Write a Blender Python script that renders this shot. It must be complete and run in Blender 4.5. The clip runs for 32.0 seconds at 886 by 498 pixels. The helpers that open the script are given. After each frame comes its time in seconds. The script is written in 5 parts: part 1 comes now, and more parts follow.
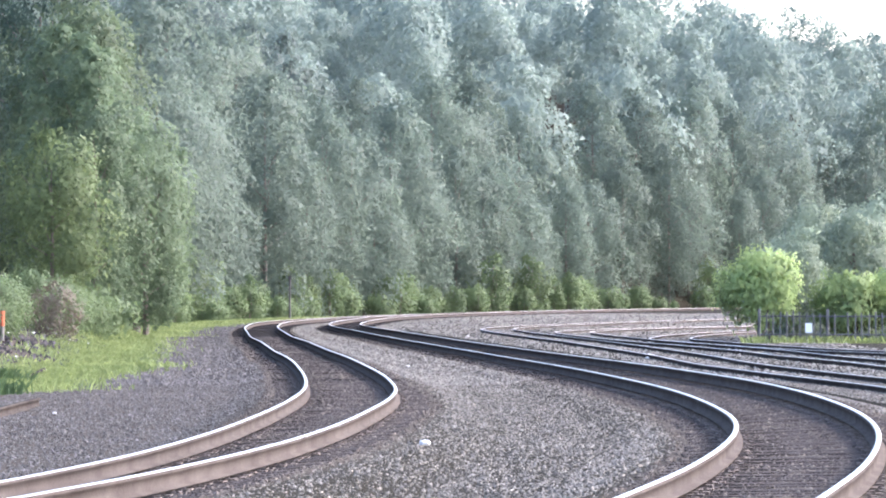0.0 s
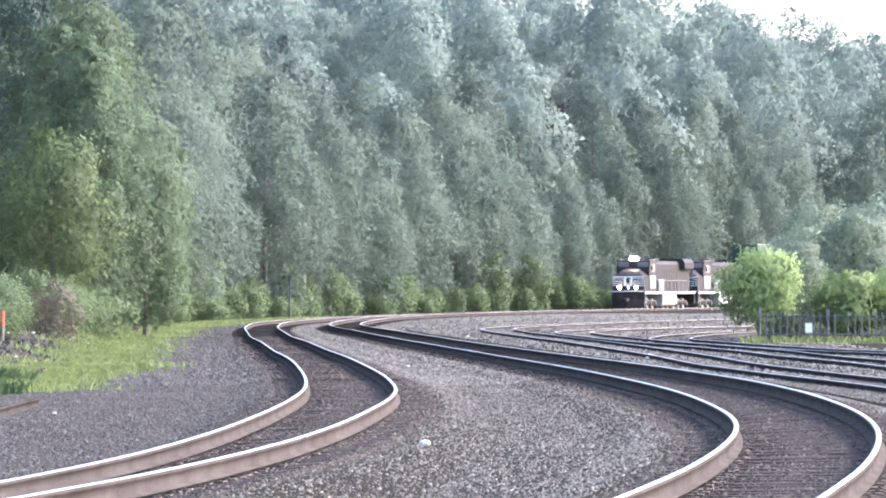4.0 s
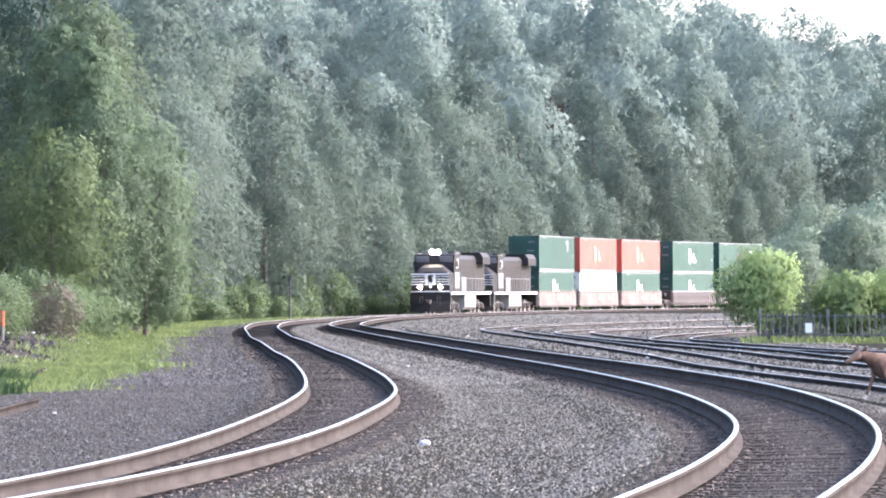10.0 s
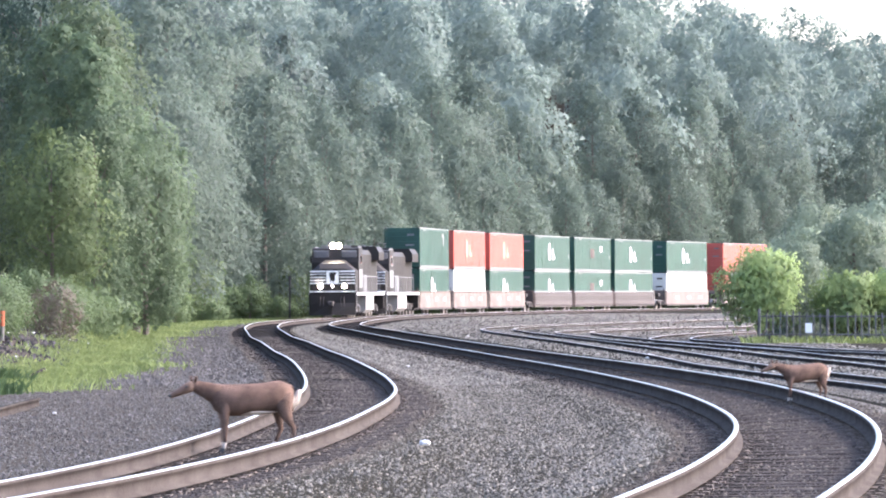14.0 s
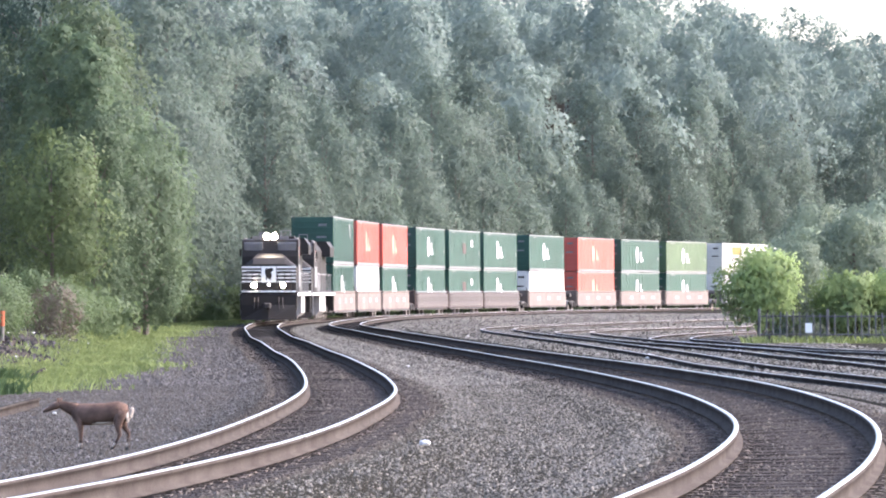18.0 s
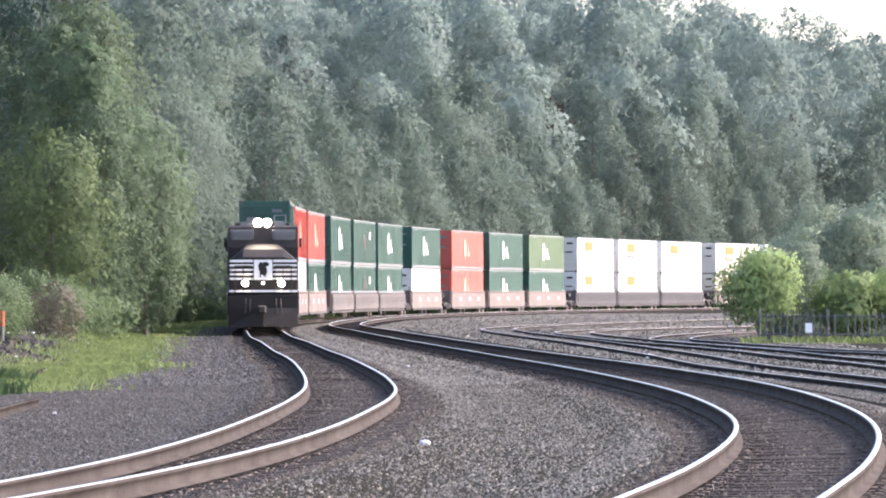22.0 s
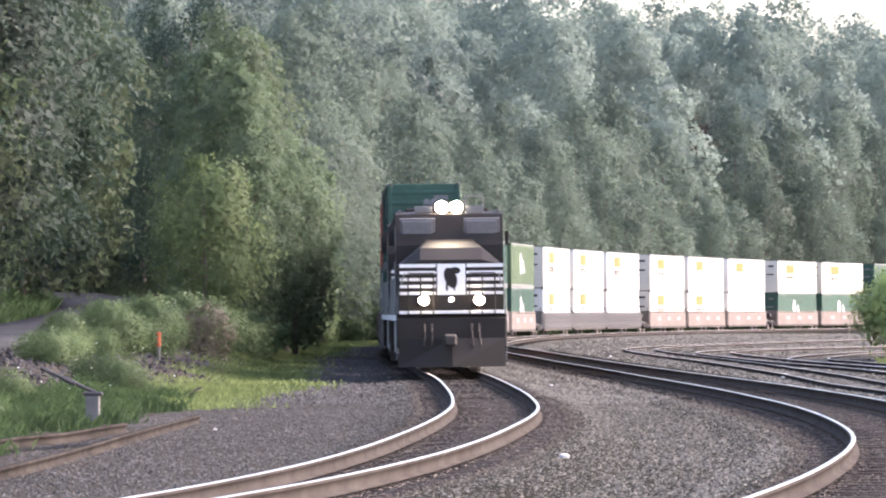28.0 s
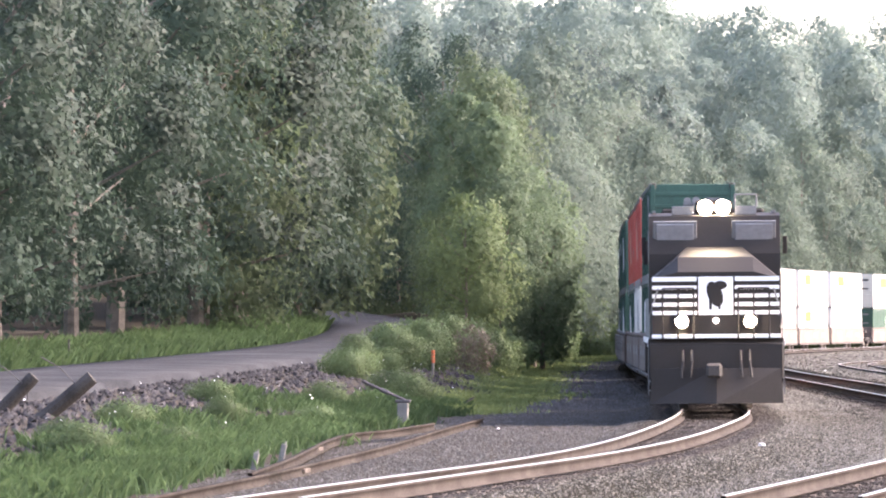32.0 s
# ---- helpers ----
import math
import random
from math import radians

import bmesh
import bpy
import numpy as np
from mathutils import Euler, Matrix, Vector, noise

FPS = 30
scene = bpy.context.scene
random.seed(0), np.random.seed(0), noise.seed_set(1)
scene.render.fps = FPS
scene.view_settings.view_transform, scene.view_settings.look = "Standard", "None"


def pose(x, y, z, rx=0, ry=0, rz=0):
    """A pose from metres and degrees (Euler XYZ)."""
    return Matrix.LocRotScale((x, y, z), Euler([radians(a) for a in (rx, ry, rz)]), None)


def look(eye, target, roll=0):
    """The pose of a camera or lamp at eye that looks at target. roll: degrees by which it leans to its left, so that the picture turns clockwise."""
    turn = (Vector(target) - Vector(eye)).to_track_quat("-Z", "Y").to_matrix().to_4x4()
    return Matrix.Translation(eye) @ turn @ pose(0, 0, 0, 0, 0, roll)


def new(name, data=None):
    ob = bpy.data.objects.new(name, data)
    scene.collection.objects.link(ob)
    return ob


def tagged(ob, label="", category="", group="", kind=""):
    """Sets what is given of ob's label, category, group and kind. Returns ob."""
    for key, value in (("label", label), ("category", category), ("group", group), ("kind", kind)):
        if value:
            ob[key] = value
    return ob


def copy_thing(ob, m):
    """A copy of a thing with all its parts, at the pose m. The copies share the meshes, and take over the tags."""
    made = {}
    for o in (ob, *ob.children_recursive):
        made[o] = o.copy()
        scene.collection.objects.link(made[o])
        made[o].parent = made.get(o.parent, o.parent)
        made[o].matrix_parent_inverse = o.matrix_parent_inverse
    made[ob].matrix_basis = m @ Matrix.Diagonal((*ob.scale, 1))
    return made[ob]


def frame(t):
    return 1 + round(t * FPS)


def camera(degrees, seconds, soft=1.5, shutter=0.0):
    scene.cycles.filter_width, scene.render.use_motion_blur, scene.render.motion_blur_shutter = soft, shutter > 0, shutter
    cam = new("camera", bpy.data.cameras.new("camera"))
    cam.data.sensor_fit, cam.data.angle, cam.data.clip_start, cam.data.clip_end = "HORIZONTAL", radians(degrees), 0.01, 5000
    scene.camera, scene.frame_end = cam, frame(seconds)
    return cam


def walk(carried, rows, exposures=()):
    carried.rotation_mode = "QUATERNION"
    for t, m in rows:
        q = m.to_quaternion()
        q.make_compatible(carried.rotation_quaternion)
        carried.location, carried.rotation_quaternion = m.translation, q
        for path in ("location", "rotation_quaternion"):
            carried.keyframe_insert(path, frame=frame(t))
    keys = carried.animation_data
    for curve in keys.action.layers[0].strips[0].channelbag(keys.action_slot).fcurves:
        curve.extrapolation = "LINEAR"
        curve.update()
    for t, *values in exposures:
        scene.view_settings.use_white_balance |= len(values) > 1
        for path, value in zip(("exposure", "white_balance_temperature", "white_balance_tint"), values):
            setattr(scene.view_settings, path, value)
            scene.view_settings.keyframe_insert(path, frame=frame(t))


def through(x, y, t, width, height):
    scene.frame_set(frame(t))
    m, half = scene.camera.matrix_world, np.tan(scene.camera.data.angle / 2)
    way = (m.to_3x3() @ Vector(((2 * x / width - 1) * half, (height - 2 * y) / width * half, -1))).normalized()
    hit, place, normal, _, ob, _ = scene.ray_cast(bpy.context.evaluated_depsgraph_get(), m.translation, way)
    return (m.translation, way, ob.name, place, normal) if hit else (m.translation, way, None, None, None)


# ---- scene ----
# ---- camera and its way ----
FOV = 8.79
cam = camera(FOV, 32.0, soft=2.0, shutter=0.3)
EYE_Z = 1.672


def cam_pose(x, y, z, yaw, pitch):
    return pose(x, y, z, 90 + pitch, 0, yaw)


STILL = cam_pose(0, 0, EYE_Z, 0, 0.4126)
CAM_ROWS = [(0.0, STILL), (23.5, STILL)] + [(t, cam_pose(*r)) for t, r in [
    (24.0, (-0.0007, 0.0641, 1.6714, -0.0097, 0.4108)),
    (24.5, (-0.0003, 0.0293, 1.6717, 0.0124, 0.4175)),
    (26.5, (0.0009, -0.0273, 1.6723, 0.1643, 0.5187)),
    (27.0, (0.0024, -0.0338, 1.6724, 0.5184, 0.5471)),
    (27.5, (0.0623, -4.7337, 1.7179, 0.8209, 0.5442)),
    (28.0, (0.0878, -5.0779, 1.7260, 1.4418, 0.6080)),
    (28.5, (0.1074, -5.4659, 1.7308, 1.9976, 0.6058)),
    (29.0, (0.2101, -11.0617, 1.7860, 2.3307, 0.5940)),
    (29.5, (0.2095, -11.1706, 1.7838, 2.6145, 0.6233)),
    (30.0, (0.2413, -11.4845, 1.7956, 2.8944, 0.6441)),
    (30.5, (0.3287, -12.2070, 1.8135, 3.3591, 0.6618)),
    (31.0, (0.4809, -18.3185, 1.8683, 3.7089, 0.6240)),
    (31.5, (0.6745, -25.3774, 1.9402, 3.8786, 0.6877)),
    (32.0, (0.8204, -33.3516, 2.0182, 3.7533, 0.7354))]]
walk(cam, CAM_ROWS, exposures=[(0.0, 2.74, 5800, 19), (11.0, 2.56, 5830, 19), (18.0, 2.39, 5960, 20), (23.0, 2.21, 6100, 20), (27.5, 2.2, 6260, 22), (29.0, 2.42, 6450, 23), (32.0, 2.7, 6550, 24)])

# ---- light: hazy late sun from the right, thin bright overcast ----
SUN_EL, SUN_AZ = 36.0, 78.0        # azimuth from straight ahead towards the right
world = bpy.data.worlds.new("sky")
scene.world = world
world.use_nodes = True
wn, wl = world.node_tree.nodes, world.node_tree.links
sky = wn.new("ShaderNodeTexSky")
sky.sky_type = "NISHITA"
sky.sun_disc = False
sky.sun_elevation, sky.sun_rotation = radians(SUN_EL), radians(SUN_AZ)
sky.dust_density, sky.air_density, sky.ozone_density = 3.5, 1.0, 0.7
wl.new(sky.outputs[0], wn["Background"].inputs["Color"])
wn["Background"].inputs["Strength"].default_value = 0.15
sun = new("sun", bpy.data.lights.new("sun", "SUN"))
sun.data.energy, sun.data.angle, sun.data.color = 1.3, radians(15.0), (1.0, 0.96, 0.9)
sd = Vector((math.sin(radians(SUN_AZ)) * math.cos(radians(SUN_EL)),
             math.cos(radians(SUN_AZ)) * math.cos(radians(SUN_EL)), math.sin(radians(SUN_EL))))
sun.matrix_world = look(sd * 300, (0, 0, 0))

# ---- mesh helpers ----


class Shape:
    """Collects vertices and faces of one part."""

    def __init__(self):
        self.v, self.f = [], []

    def add(self, vs, fs, m=None):
        o = len(self.v)
        if m is not None:
            vs = [tuple(m @ Vector(q)) for q in vs]
        self.v += [tuple(q) for q in vs]
        self.f += [tuple(o + i for i in q) for q in fs]
        return self

    def box(self, c, s, bev=0.0, m=None):
        x, y, z = (q / 2 for q in s)
        t = Matrix.Translation(c) if m is None else m @ Matrix.Translation(c)
        if bev <= 0:
            vs = [(a * x, b * y, d * z) for a in (-1, 1) for b in (-1, 1) for d in (-1, 1)]
            fs = [(0, 1, 3, 2), (4, 6, 7, 5), (0, 4, 5, 1), (2, 3, 7, 6), (0, 2, 6, 4), (1, 5, 7, 3)]
            return self.add(vs, fs, t)
        b = min(bev, x * 0.49, y * 0.49, z * 0.49)
        bm = bmesh.new()
        vs = []
        for a in (-1, 1):
            for e in (-1, 1):
                for d in (-1, 1):
                    vs += [bm.verts.new((a * (x - b), e * (y - b), d * z)), bm.verts.new((a * (x - b), e * y, d * (z - b))),
                           bm.verts.new((a * x, e * (y - b), d * (z - b)))]
        bmesh.ops.convex_hull(bm, input=bm.verts)
        bm.verts.index_update()
        pts = [tuple(q.co) for q in bm.verts]
        fs = [tuple(q.index for q in p.verts) for p in bm.faces]
        bm.free()
        return self.add(pts, fs, t)

    def cyl(self, p0, p1, r, n=10, r2=None, caps=True):
        p0, p1 = Vector(p0), Vector(p1)
        r2 = r if r2 is None else r2
        q = (p1 - p0).to_track_quat("Z", "Y").to_matrix()
        vs = []
        for p, rr in ((p0, r), (p1, r2)):
            for i in range(n):
                a = 2 * math.pi * i / n
                vs.append(tuple(p + q @ Vector((rr * math.cos(a), rr * math.sin(a), 0))))
        fs = [(i, (i + 1) % n, n + (i + 1) % n, n + i) for i in range(n)]
        if caps:
            fs += [tuple(range(n))[::-1], tuple(range(n, 2 * n))]
        return self.add(vs, fs)

    def tube(self, pts, r, n=8):
        for a, b in zip(pts, pts[1:]):
            self.cyl(a, b, r, n)
        return self

    def ell(self, c, r, nu=12, nv=8, m=None):
        vs = [(0, 0, -1)]
        for j in range(1, nv):
            t = math.pi * j / nv
            for i in range(nu):
                a = 2 * math.pi * i / nu
                vs.append((math.sin(t) * math.cos(a), math.sin(t) * math.sin(a), -math.cos(t)))
        vs.append((0, 0, 1))
        fs = [(0, 1 + (i + 1) % nu, 1 + i) for i in range(nu)]
        for j in range(nv - 2):
            for i in range(nu):
                a, b = 1 + j * nu + i, 1 + j * nu + (i + 1) % nu
                fs.append((a, b, b + nu, a + nu))
        last = len(vs) - 1
        fs += [(last, 1 + (nv - 2) * nu + i, 1 + (nv - 2) * nu + (i + 1) % nu) for i in range(nu)]
        t = Matrix.Translation(c)
        if m is not None:
            t = t @ m
        t = t @ Matrix.Diagonal((r[0], r[1], r[2], 1))
        return self.add(vs, fs, t)

    def prism(self, prof, a, b, axis="x"):
        """A closed outline pushed from a to b along an axis; the outline's two numbers are the other axes in order."""
        n = len(prof)
        put = {"x": lambda k, p: (k, p[0], p[1]), "y": lambda k, p: (p[0], k, p[1]), "z": lambda k, p: (p[0], p[1], k)}[axis]
        vs = [put(a, p) for p in prof] + [put(b, p) for p in prof]
        fs = [(i, (i + 1) % n, n + (i + 1) % n, n + i) for i in range(n)]
        fs += [tuple(range(n))[::-1], tuple(range(n, 2 * n))]
        return self.add(vs, fs)

    def loft(self, rings, close=True):
        n = len(rings[0])
        vs = [p for r in rings for p in r]
        fs = []
        for j in range(len(rings) - 1):
            for i in range(n):
                a, b = j * n + i, j * n + (i + 1) % n
                fs.append((a, b, b + n, a + n))
        if close:
            fs += [tuple(range(n))[::-1], tuple(range((len(rings) - 1) * n, len(rings) * n))]
        return self.add(vs, fs)


def mesh_of(name, sh, material, smooth=False):
    me = bpy.data.meshes.new(name)
    me.from_pydata(sh.v, [], sh.f)
    bm = bmesh.new()
    bm.from_mesh(me)
    bmesh.ops.recalc_face_normals(bm, faces=bm.faces)
    bm.to_mesh(me)
    bm.free()
    if smooth:
        me.shade_smooth()
    me.materials.append(material)
    return me


def raw_mesh(name, verts, loops_per_face, material, smooth=False, faces=None):
    """A fast mesh from numpy: verts (n, 3), faces (m, k)."""
    me = bpy.data.meshes.new(name)
    verts = np.asarray(verts, np.float32)
    faces = np.asarray(faces, np.int32)
    k = faces.shape[1]
    me.vertices.add(len(verts))
    me.vertices.foreach_set("co", verts.ravel())
    me.loops.add(faces.size)
    me.loops.foreach_set("vertex_index", faces.ravel())
    me.polygons.add(len(faces))
    me.polygons.foreach_set("loop_start", np.arange(0, faces.size, k, dtype=np.int32))
    me.update(calc_edges=True)
    me.validate()
    if smooth:
        me.shade_smooth()
    me.materials.append(material)
    return me


def part(name, sh, material, parent, label="", smooth=False):
    me = sh if isinstance(sh, bpy.types.Mesh) else mesh_of(name, sh, material, smooth)
    ob = new(name, me)
    ob.parent = parent
    if label:
        tagged(ob, label)
    return ob


def thing(name, label, category, group="", kind="", sh=None, material=None, smooth=False):
    if sh is None:
        ob = new(name)
    else:
        ob = new(name, sh if isinstance(sh, bpy.types.Mesh) else mesh_of(name, sh, material, smooth))
    return tagged(ob, label, category, group, kind)


# ---- materials ----


def mat(name, base, rough=0.6, metal=0.0, vary=0.15, scale=4.0, fine=40.0, bump=0.0, spec=0.5, dark=None, coat=0.0, obj=False):
    """Two scales of colour change and a fine relief on one base colour."""
    m = bpy.data.materials.new(name)
    m.use_nodes = True
    n, l = m.node_tree.nodes, m.node_tree.links
    p = n["Principled BSDF"]
    tc = n.new("ShaderNodeTexCoord")
    out = tc.outputs["Object"]
    a = n.new("ShaderNodeTexNoise")
    a.inputs["Scale"].default_value, a.inputs["Detail"].default_value = scale, 5.0
    b = n.new("ShaderNodeTexNoise")
    b.inputs["Scale"].default_value, b.inputs["Detail"].default_value = fine, 3.0
    l.new(out, a.inputs["Vector"])
    l.new(out, b.inputs["Vector"])
    mx = n.new("ShaderNodeMix")
    mx.data_type = "RGBA"
    dark = dark or tuple(c * (1 - 2 * vary) for c in base)
    mx.inputs["A"].default_value = (*dark, 1)
    mx.inputs["B"].default_value = (*[min(1, c * (1 + vary)) for c in base], 1)
    ad = n.new("ShaderNodeMath")
    ad.operation = "ADD"
    l.new(a.outputs["Fac"], ad.inputs[0])
    sc = n.new("ShaderNodeMath")
    sc.operation = "MULTIPLY_ADD"
    sc.inputs[1].default_value, sc.inputs[2].default_value = 0.6, -0.3
    l.new(b.outputs["Fac"], sc.inputs[0])
    l.new(sc.outputs[0], ad.inputs[1])
    mr = n.new("ShaderNodeMapRange")
    mr.inputs["From Min"].default_value, mr.inputs["From Max"].default_value = 0.3, 0.7
    l.new(ad.outputs[0], mr.inputs["Value"])
    l.new(mr.outputs[0], mx.inputs["Factor"])
    l.new(mx.outputs["Result"], p.inputs["Base Color"])
    p.inputs["Roughness"].default_value, p.inputs["Metallic"].default_value = rough, metal
    p.inputs["Specular IOR Level"].default_value = spec
    p.inputs["Coat Weight"].default_value = coat
    if bump:
        bp = n.new("ShaderNodeBump")
        bp.inputs["Strength"].default_value, bp.inputs["Distance"].default_value = bump, 0.03
        l.new(b.outputs["Fac"], bp.inputs["Height"])
        l.new(bp.outputs[0], p.inputs["Normal"])
    return m


def leaf_mat(name, lo, hi, through=0.5, rough=0.5):
    m = bpy.data.materials.new(name)
    m.use_nodes = True
    n, l = m.node_tree.nodes, m.node_tree.links
    p = n["Principled BSDF"]
    g = n.new("ShaderNodeNewGeometry")
    r = n.new("ShaderNodeValToRGB")
    r.color_ramp.elements[0].color, r.color_ramp.elements[1].color = (*lo, 1), (*hi, 1)
    o = n.new("ShaderNodeObjectInfo")
    tc = n.new("ShaderNodeTexCoord")
    big = n.new("ShaderNodeTexNoise")
    big.inputs["Scale"].default_value = 0.25
    push = n.new("ShaderNodeVectorMath")
    push.operation = "MULTIPLY_ADD"
    push.inputs[1].default_value = (173.0, 91.0, 57.0)
    l.new(o.outputs["Random"], push.inputs[0])
    l.new(tc.outputs["Object"], push.inputs[2])
    l.new(push.outputs[0], big.inputs["Vector"])
    ad = n.new("ShaderNodeMath")
    ad.operation = "MULTIPLY_ADD"
    ad.inputs[1].default_value = 0.16
    l.new(g.outputs["Random Per Island"], ad.inputs[0])
    hf = n.new("ShaderNodeMath")
    hf.operation = "MULTIPLY_ADD"
    hf.inputs[1].default_value, hf.inputs[2].default_value = 1.0, -0.08
    l.new(big.outputs["Fac"], hf.inputs[0])
    l.new(hf.outputs[0], ad.inputs[2])
    l.new(ad.outputs[0], r.inputs["Fac"])
    hs = n.new("ShaderNodeHueSaturation")
    vr = n.new("ShaderNodeMapRange")
    vr.inputs["To Min"].default_value, vr.inputs["To Max"].default_value = 0.8, 1.14
    l.new(o.outputs["Random"], vr.inputs["Value"])
    l.new(vr.outputs[0], hs.inputs["Value"])
    l.new(r.outputs["Color"], hs.inputs["Color"])
    l.new(hs.outputs["Color"], p.inputs["Base Color"])
    p.inputs["Roughness"].default_value = rough
    p.inputs["Specular IOR Level"].default_value = 0.12
    t = n.new("ShaderNodeBsdfTranslucent")
    l.new(hs.outputs["Color"], t.inputs["Color"])
    mx = n.new("ShaderNodeMixShader")
    mx.inputs[0].default_value = through
    l.new(p.outputs[0], mx.inputs[1])
    l.new(t.outputs[0], mx.inputs[2])
    l.new(mx.outputs[0], n["Material Output"].inputs["Surface"])
    return m


def ground_mat():
    """Crushed stone along the line, soil and grass away from it."""
    m = bpy.data.materials.new("ballast_and_soil")
    m.use_nodes = True
    n, l = m.node_tree.nodes, m.node_tree.links
    p = n["Principled BSDF"]
    tc = n.new("ShaderNodeTexCoord")
    v = n.new("ShaderNodeTexVoronoi")
    v.inputs["Scale"].default_value = 13.0
    v2 = n.new("ShaderNodeTexVoronoi")
    v2.inputs["Scale"].default_value = 30.0
    st = n.new("ShaderNodeTexNoise")
    st.inputs["Scale"].default_value, st.inputs["Detail"].default_value = 0.35, 6.0
    for q in (v, v2, st):
        l.new(tc.outputs["Object"], q.inputs["Vector"])
    sep = n.new("ShaderNodeSeparateColor")
    l.new(v.outputs["Color"], sep.inputs["Color"])
    ramp = n.new("ShaderNodeValToRGB")
    e = ramp.color_ramp.elements
    e[0].color, e[1].color = (0.12, 0.11, 0.094, 1), (0.35, 0.325, 0.28, 1)
    e[1].position = 1.0
    k = ramp.color_ramp.elements.new(0.72)
    k.color = (0.207, 0.192, 0.165, 1)
    l.new(sep.outputs["Red"], ramp.inputs["Fac"])
    stain = n.new("ShaderNodeMix")
    stain.data_type, stain.blend_type = "RGBA", "MULTIPLY"
    stain.inputs["Factor"].default_value = 1.0
    sr = n.new("ShaderNodeValToRGB")
    sr.color_ramp.elements[0].position, sr.color_ramp.elements[0].color = 0.3, (0.85, 0.83, 0.82, 1)
    sr.color_ramp.elements[1].position, sr.color_ramp.elements[1].color = 0.7, (1.1, 1.08, 1.06, 1)
    l.new(st.outputs["Fac"], sr.inputs["Fac"])
    l.new(ramp.outputs["Color"], stain.inputs["A"])
    l.new(sr.outputs["Color"], stain.inputs["B"])
    # soil and grass by the painted cover layer
    at = n.new("ShaderNodeAttribute")
    at.attribute_name = "cover"
    sc = n.new("ShaderNodeSeparateColor")
    l.new(at.outputs["Color"], sc.inputs["Color"])
    gr = n.new("ShaderNodeValToRGB")
    gr.color_ramp.elements[0].color, gr.color_ramp.elements[1].color = (0.03, 0.042, 0.017, 1), (0.095, 0.12, 0.042, 1)
    gn = n.new("ShaderNodeTexNoise")
    gn.inputs["Scale"].default_value, gn.inputs["Detail"].default_value = 1.4, 8.0
    l.new(tc.outputs["Object"], gn.inputs["Vector"])
    l.new(gn.outputs["Fac"], gr.inputs["Fac"])
    m1 = n.new("ShaderNodeMix")
    m1.data_type = "RGBA"
    l.new(sc.outputs["Green"], m1.inputs["Factor"])
    l.new(stain.outputs["Result"], m1.inputs["A"])
    l.new(gr.outputs["Color"], m1.inputs["B"])
    # leaf litter under the wood
    m3 = n.new("ShaderNodeMix")
    m3.data_type = "RGBA"
    l.new(sc.outputs["Blue"], m3.inputs["Factor"])
    l.new(m1.outputs["Result"], m3.inputs["A"])
    m3.inputs["B"].default_value = (0.035, 0.033, 0.022, 1)
    # paler dry stone in the yard
    pa = n.new("ShaderNodeAttribute")
    pa.attribute_name = "pale"
    m4 = n.new("ShaderNodeMix")
    m4.data_type, m4.blend_type = "RGBA", "ADD"
    l.new(pa.outputs["Fac"], m4.inputs["Factor"])
    l.new(m3.outputs["Result"], m4.inputs["A"])
    m4.inputs["B"].default_value = (0.11, 0.103, 0.094, 1)
    # oily dark track bed
    m2 = n.new("ShaderNodeMix")
    m2.data_type, m2.blend_type = "RGBA", "MULTIPLY"
    l.new(sc.outputs["Red"], m2.inputs["Factor"])
    l.new(m4.outputs["Result"], m2.inputs["A"])
    m2.inputs["B"].default_value = (0.44, 0.39, 0.345, 1)
    l.new(m2.outputs["Result"], p.inputs["Base Color"])
    p.inputs["Roughness"].default_value = 0.95
    p.inputs["Specular IOR Level"].default_value = 0.05
    bp = n.new("ShaderNodeBump")
    bp.inputs["Strength"].default_value, bp.inputs["Distance"].default_value = 0.4, 0.04
    l.new(v.outputs["Distance"], bp.inputs["Height"])
    bp.invert = True
    bp2 = n.new("ShaderNodeBump")
    bp2.inputs["Strength"].default_value, bp2.inputs["Distance"].default_value = 0.5, 0.02
    l.new(v2.outputs["Distance"], bp2.inputs["Height"])
    l.new(bp.outputs[0], bp2.inputs["Normal"])
    l.new(bp2.outputs[0], p.inputs["Normal"])
    return m


